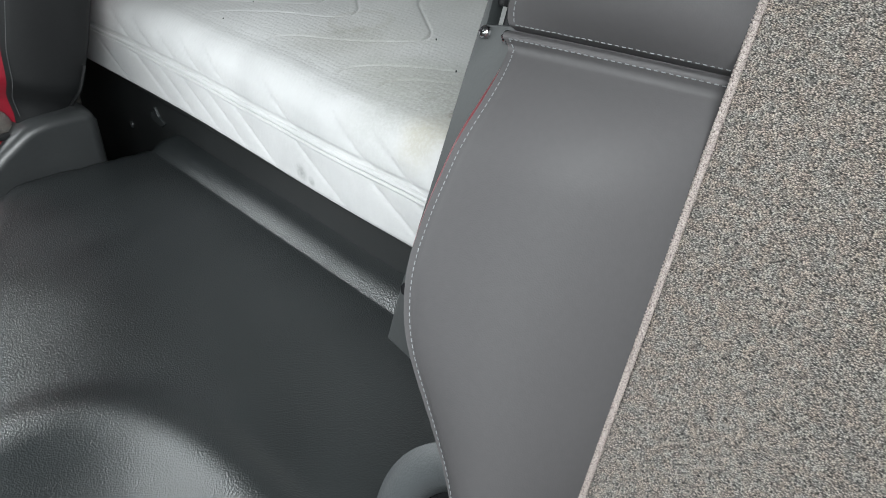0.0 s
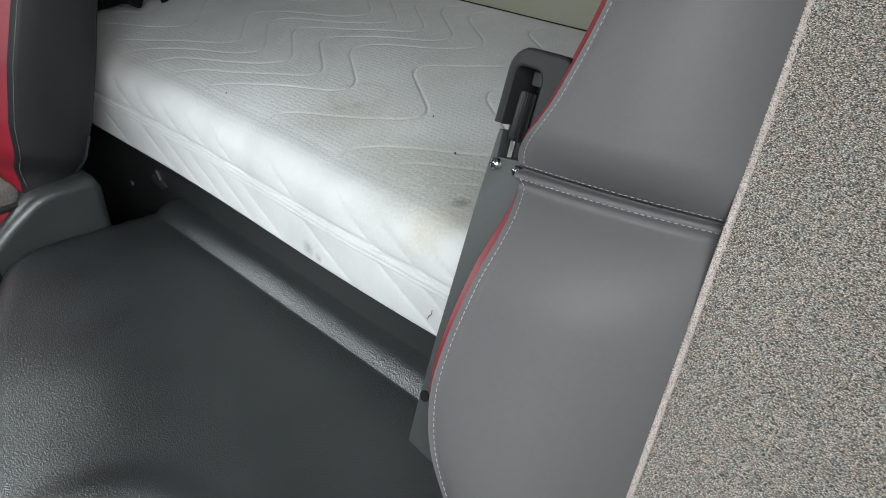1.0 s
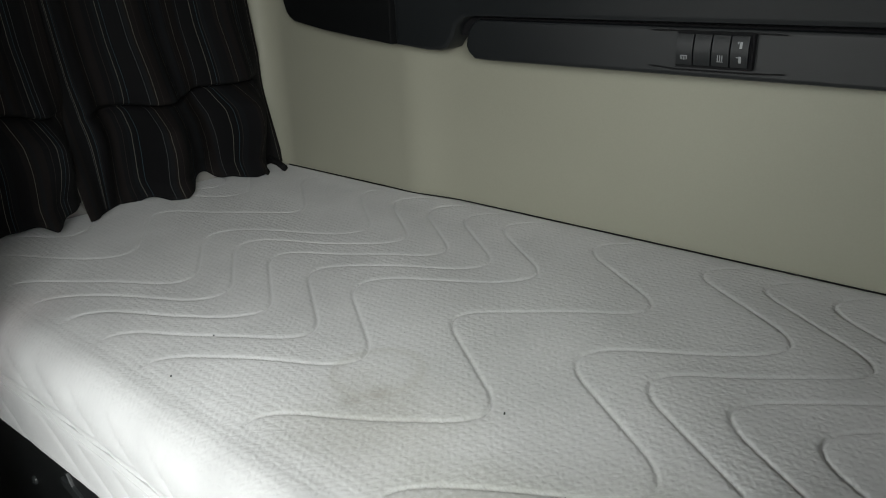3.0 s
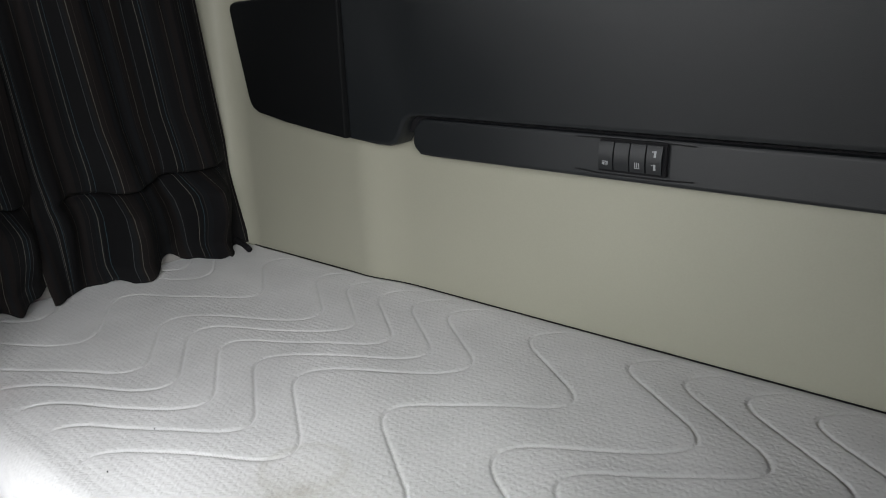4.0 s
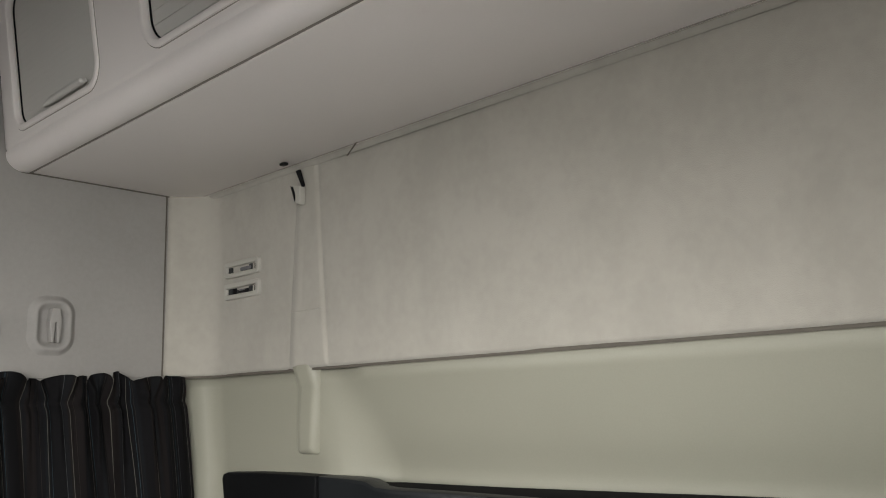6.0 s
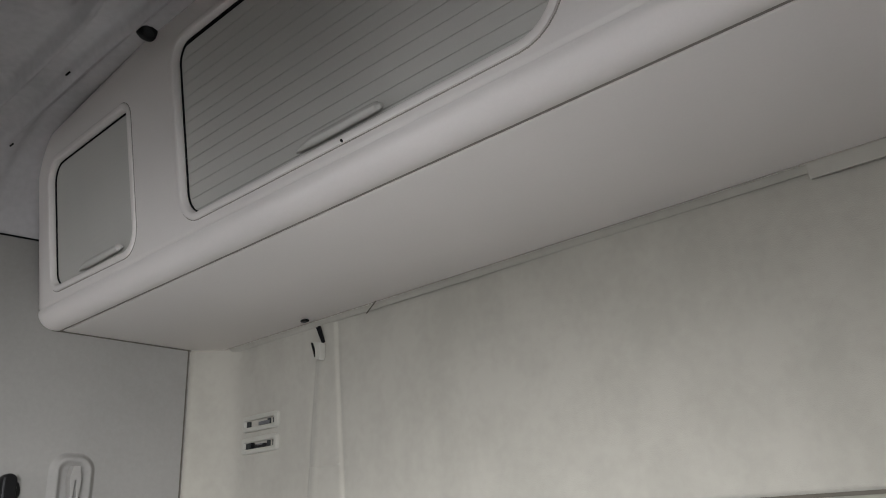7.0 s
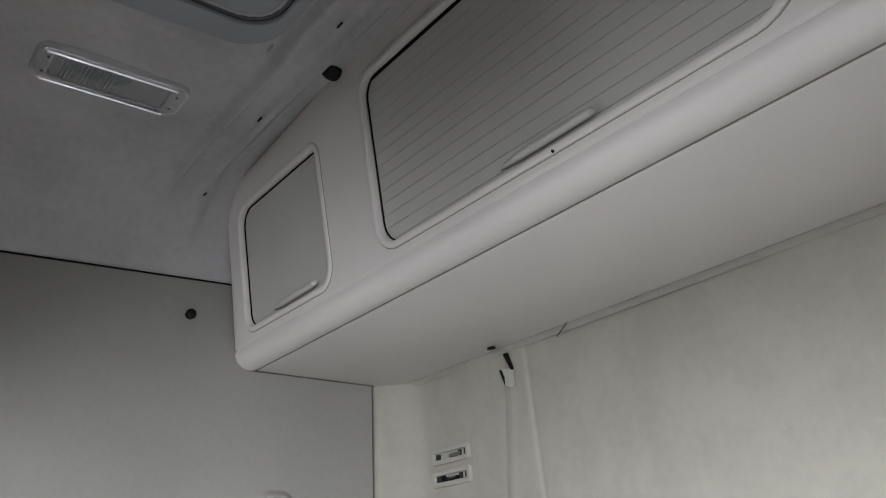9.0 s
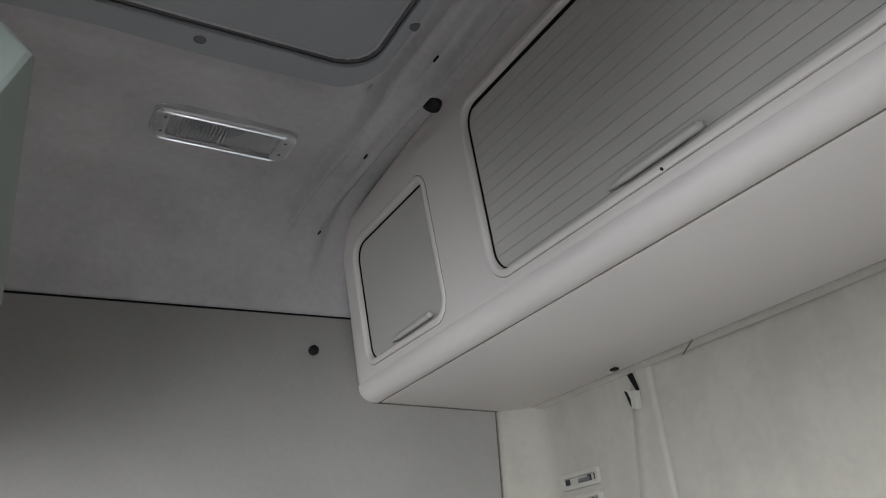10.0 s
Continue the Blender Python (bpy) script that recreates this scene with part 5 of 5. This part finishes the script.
# ---- window curtains over the bunk ----
def curtain(label, y0t, y1t, y0b, y1b, x_base, seed, zt=1.322, hem=0.722):
    rnd = random.Random(seed)
    us, vs = np.linspace(0, 1, 320), np.linspace(0, 1, 210)
    U, V = np.meshgrid(us, vs, indexing="ij")
    w = (y1b - y0b) / 0.40
    ph = [rnd.uniform(0, 6.28) for _ in range(12)]

    def wave(k, i, *more):
        return np.sin(6.283 * k * w * U + ph[i] + sum(more))
    # uneven gathers: tight under the tape, running out into a few soft broad folds
    Uw = U + (0.028 * np.sin(6.283 * 1.3 * U + ph[2]) + 0.014 * np.sin(6.283 * 3.7 * U + ph[6]) + 0.006 * np.sin(6.283 * 7.1 * U + ph[8])) / w
    gather = np.sin(6.283 * 9.0 * w * Uw + ph[3])
    gather = 0.014 * np.sign(gather) * np.abs(gather) ** 0.7 * (0.55 + 0.45 * wave(1.7, 9)) + 0.003 * np.sin(6.283 * 21 * w * Uw + ph[4])
    broad = 0.017 * wave(2.6, 0) + 0.008 * wave(4.7, 1) * (0.6 + 0.4 * wave(1.1, 5)) + 0.0022 * wave(9.3, 7) + 0.009 * np.sin(6.283 * 6.4 * w * Uw + ph[4]) * (1.0 - 0.6 * V)
    head = 1 - smooth(0.03, 0.34, V)
    tape = np.exp(-((V - 0.060) / 0.016) ** 2)
    low = smooth(0.66, 0.80, V)
    z = zt + (hem - zt) * V
    y = (y0t + (y1t - y0t) * U) * (1 - V) + (y0b + (y1b - y0b) * U) * V
    x = x_base + broad * (0.30 + 0.70 * V) * (1 - 0.35 * low) + gather * head * (1 - 0.5 * tape)
    # the cloth has slumped: over part of its width it sags over itself in a level fold, then bellies out again
    line = 0.732 + 0.012 * np.sin(6.283 * 0.8 * U + ph[5]) + 0.007 * np.sin(6.283 * 2.3 * U + ph[6])
    g = V - line
    sag = smooth(0.10, 0.42, U + 0.05 * np.sin(9 * V + ph[8])) * (1 - smooth(0.86, 0.99, U)) * (0.8 + 0.2 * wave(3.1, 10))
    over = 0.020 * sag * smooth(-0.16, -0.012, g) * (1 - smooth(-0.010, 0.014, g))
    under = -0.030 * sag * np.exp(-((g - 0.012) / 0.013) ** 2) + 0.040 * sag * smooth(0.020, 0.090, g) * (1 - 0.75 * smooth(0.12, 0.26, g))
    lumps = (0.0140 * wave(2.9, 2, 5 * V) + 0.0045 * wave(5.3, 11, -8 * V) + 0.002 * wave(9.7, 9, 6 * V)) * low
    x = x + over + under + lumps
    z = z - 0.016 * sag * smooth(-0.12, -0.010, g) * (1 - smooth(-0.010, 0.030, g))
    y = y + 0.012 * np.sin(3.1416 * U) * smooth(0.0, 0.10, g) * np.sin(6.283 * 1.4 * U + 7 * V + ph[0]) + 0.0015 * np.sin(V * 5 + U * 8)
    z = z + (0.010 * wave(1.4, 1) + 0.006 * wave(4.3, 5) + 0.003 * wave(8.9, 3)) * smooth(0.88, 1.0, V)
    # the header above the tape stands up in uneven ruffles that lean and open
    top = 1 - smooth(0.0, 0.055, V)
    ruffle = np.abs(np.sin(3.1416 * 9.0 * w * Uw + ph[3] / 2))
    lift = 0.5 + 0.5 * np.sin(6.283 * 3.3 * w * U + ph[7]) * np.sin(6.283 * 1.2 * w * U + ph[10])
    z = z + (0.004 + 0.017 * lift) * ruffle ** 0.45 * top
    x = x - 0.007 * tape + (0.008 + 0.012 * lift) * np.sin(6.283 * 9.0 * w * Uw + ph[5]) * top
    y = y + 0.008 * np.sin(6.283 * 4.5 * w * Uw + ph[1]) * top
    z = np.maximum(z, 0.7245 - 0.003 * smooth(0.95, 1, V))
    x = x + 0.012 * smooth(0.95, 1.0, V) * (0.5 + 0.5 * np.sin(6.283 * 2.4 * w * U + seed))
    x = np.maximum(x, XL + 0.006)
    t = thing("curtain", label, "curtain", ((x_base, (y0b + y1b) / 2, hem)), "bunk curtains")
    ob = part("cloth", grid(np.stack([x, y, z], -1)), M_CURTAIN, t, angle=180, solid=0.0015)
    at = ob.data.attributes.new("along", "FLOAT", "POINT")
    width = (y1b - y0b) * 1.25
    at.data.foreach_set("value", (U * width).reshape(-1))
    return t


curtain("dark pinstriped curtain hanging over the bunk's side window", 1.30, 1.668, 1.36, 1.742, -0.298, 3)
# a corner of the hem pokes out over the mattress
tail = next(o for o in scene.objects if o.name == "cloth")
part("hem_tail", tube([(-0.300, 1.704, 0.735), (-0.280, 1.708, 0.730), (-0.266, 1.706, 0.7268), (-0.254, 1.702, 0.7258)], 0.0055, 10), M_SEAL_SHADE, tail.parent, "folded hem corner", 180)
curtain("dark pinstriped curtain overlapping its neighbour beside the bunk", 0.98, 1.335, 0.98, 1.378, -0.272, 8, 1.318, 0.735)
tagged(part("curtain_rail", box(-0.338, -0.322, 0.95, 1.66, 1.318, 1.330, 0.003), M_SIDE), "pale curtain rail along the side wall", "curtain rail")


# ---- side wall fittings ----
def wall_hook():
    t = thing("wall_hook", "pale grey coat hook in a moulded recess on the side wall", "hook", (XL, 1.435, 1.38))

    def place(u, v, w):
        return (XL + 0.0035 - w, u, v)
    Yh, Zh = np.meshgrid(np.linspace(1.380, 1.488, 55), np.linspace(1.352, 1.490, 69), indexing="ij")
    dr = rect_depth(Yh, Zh, 1.406, 1.463, 1.380, 1.460, 0.02)
    part("recess_rim", grid(np.stack([XL - 0.0012 + 0.0110 * np.exp(-(dr / 0.0080) ** 2) + 0.001 * (1 - smooth(-0.02, -0.005, dr)), Yh, Zh], -1)), M_SIDE, t, "softly rounded recess", 180)
    blade = [(1.428, 1.390), (1.432, 1.390), (1.434, 1.425), (1.436, 1.425), (1.438, 1.390), (1.442, 1.390), (1.445, 1.425), (1.441, 1.448), (1.428, 1.448), (1.424, 1.425)]
    part("prong", slab(blade, lambda u, v, w: (XL + 0.019 - w, u, v), 0.015, 0.0015), M_SIDE, t, "pale forked hook")
    return t


wall_hook()
tagged(part("wall_button", join(disc((XL + 0.010, 1.253, 1.772), (1, 0, 0), 0.0095, 0.012, 8, 0.002)), M_BLACK), "small black button on the grey side wall", "button")
knob_ = thing("turn_knob", "round black turn knob on the side wall", "knob", (XL, 1.326, 1.40))
part("base", disc((XL + 0.008, 1.326, 1.405), (1, 0, 0), 0.024, 0.010, 24, 0.002), M_BLACK, knob_)
part("grip", slab(rounded(1.314, 1.338, 1.376, 1.432, 0.011, 6), lambda u, v, w: (XL + 0.026 - w, u, v), 0.018, 0.004), M_BLACK, knob_)

# ---- ceiling fittings ----
def ceiling_lamp():
    t = thing("ceiling_lamp", "oblong ceiling lamp with a clear lens and silvered rim, unlit", "ceiling lamp", (-0.03, 0.995, 2.0))

    def place(u, v, w):
        return (v, u, 1.988 + w)
    part("rim", plate(rounded(0.888, 1.102, -0.074, 0.010, 0.020, 6), [rounded(0.913, 1.074, -0.062, -0.004, 0.008, 5)], place, 0.016, 0.006), M_RIM, t, "silvered plastic rim")
    part("reflector", slab(rounded(0.908, 1.078, -0.066, -0.001, 0.008, 5), lambda u, v, w: place(u, v, w + 0.013), 0.004, 0.0005), M_HATCH, t)
    lens = part("lens", slab(rounded(0.915, 1.072, -0.061, -0.006, 0.007, 5), lambda u, v, w: place(u, v, w + 0.001), 0.004, 0.002), M_GLASS, t, "clear ribbed lens")
    lens.visible_shadow = False
    for k in range(14):
        u = 0.925 + k * 0.0055
        part("lens_rib", tube([place(u, -0.059, 0.0095), place(u, -0.010, 0.0095)], 0.0009, 5), M_RIM, lens)
    # bright tubes added along both long sides as the rim's highlights
    for v, u0, u1 in ((-0.0680, 0.905, 1.080), (0.0030, 0.900, 1.080)):
        part("rim_highlight", tube([place(u0, v, -0.0004), place(u1, v, -0.0002)], 0.0036, 10), M_HIGHLIGHT, t)
    for u, v in ((0.905, -0.012), (0.905, -0.050), (1.085, -0.014), (1.085, -0.048)):
        part("screw", disc(place(u, v, -0.0005), (0, 0, -1), 0.0022, 0.003, 10, 0.0), M_PLATE, t)
    return t


ceiling_lamp()
tagged(part("rubber_stop", join(disc((0.117, 1.272, 2.030), (0, -0.5, -1), 0.017, 0.03, 16, 0.006)), M_BLACK), "black rubber stop at the cabinet's top edge", "stop")
for x, y in ((0.152, 0.914), (0.291, 1.158), (0.152, 0.62), (0.9, 1.158)):
    tagged(part("cap", disc((x, y, 2.0085), (0, 0, -1), 0.0085, 0.006, 16, 0.001), M_CAP), "dark round screw cap in the headlining", "cap", "caps round the hatch")
for x, y in ((0.268, 1.2000), (0.0, 1.2140), (-0.247, 1.2280), (0.55, 1.2), (0.82, 1.2)):
    z = 1.9895 - 0.022 * (x < -0.2)
    tagged(part("slot_clip", join(tube([(x - 0.008, y, z), (x + 0.004, y, z)], 0.0016, 6)), M_SEAL_SHADE), "dark slot in the pressed ceiling bead", "clip", "slots in the bead")

# ---- front overhead shelf beside the hatch ----
shelf = thing("front_shelf", "pale greenish-white front overhead shelf", "shelf", (0.1, 0.5, 1.62))
outline = [(0.7445, 1.611), (0.715, 1.640), (0.60, 1.752), (0.45, 2.02), (0.20, 2.02), (0.20, 1.55), (0.62, 1.50), (0.709, 1.52)]
part("body", slab(outline, lambda u, v, w: (0.60 - w, u, v), 0.42, 0.004), M_CONSOLE, shelf)
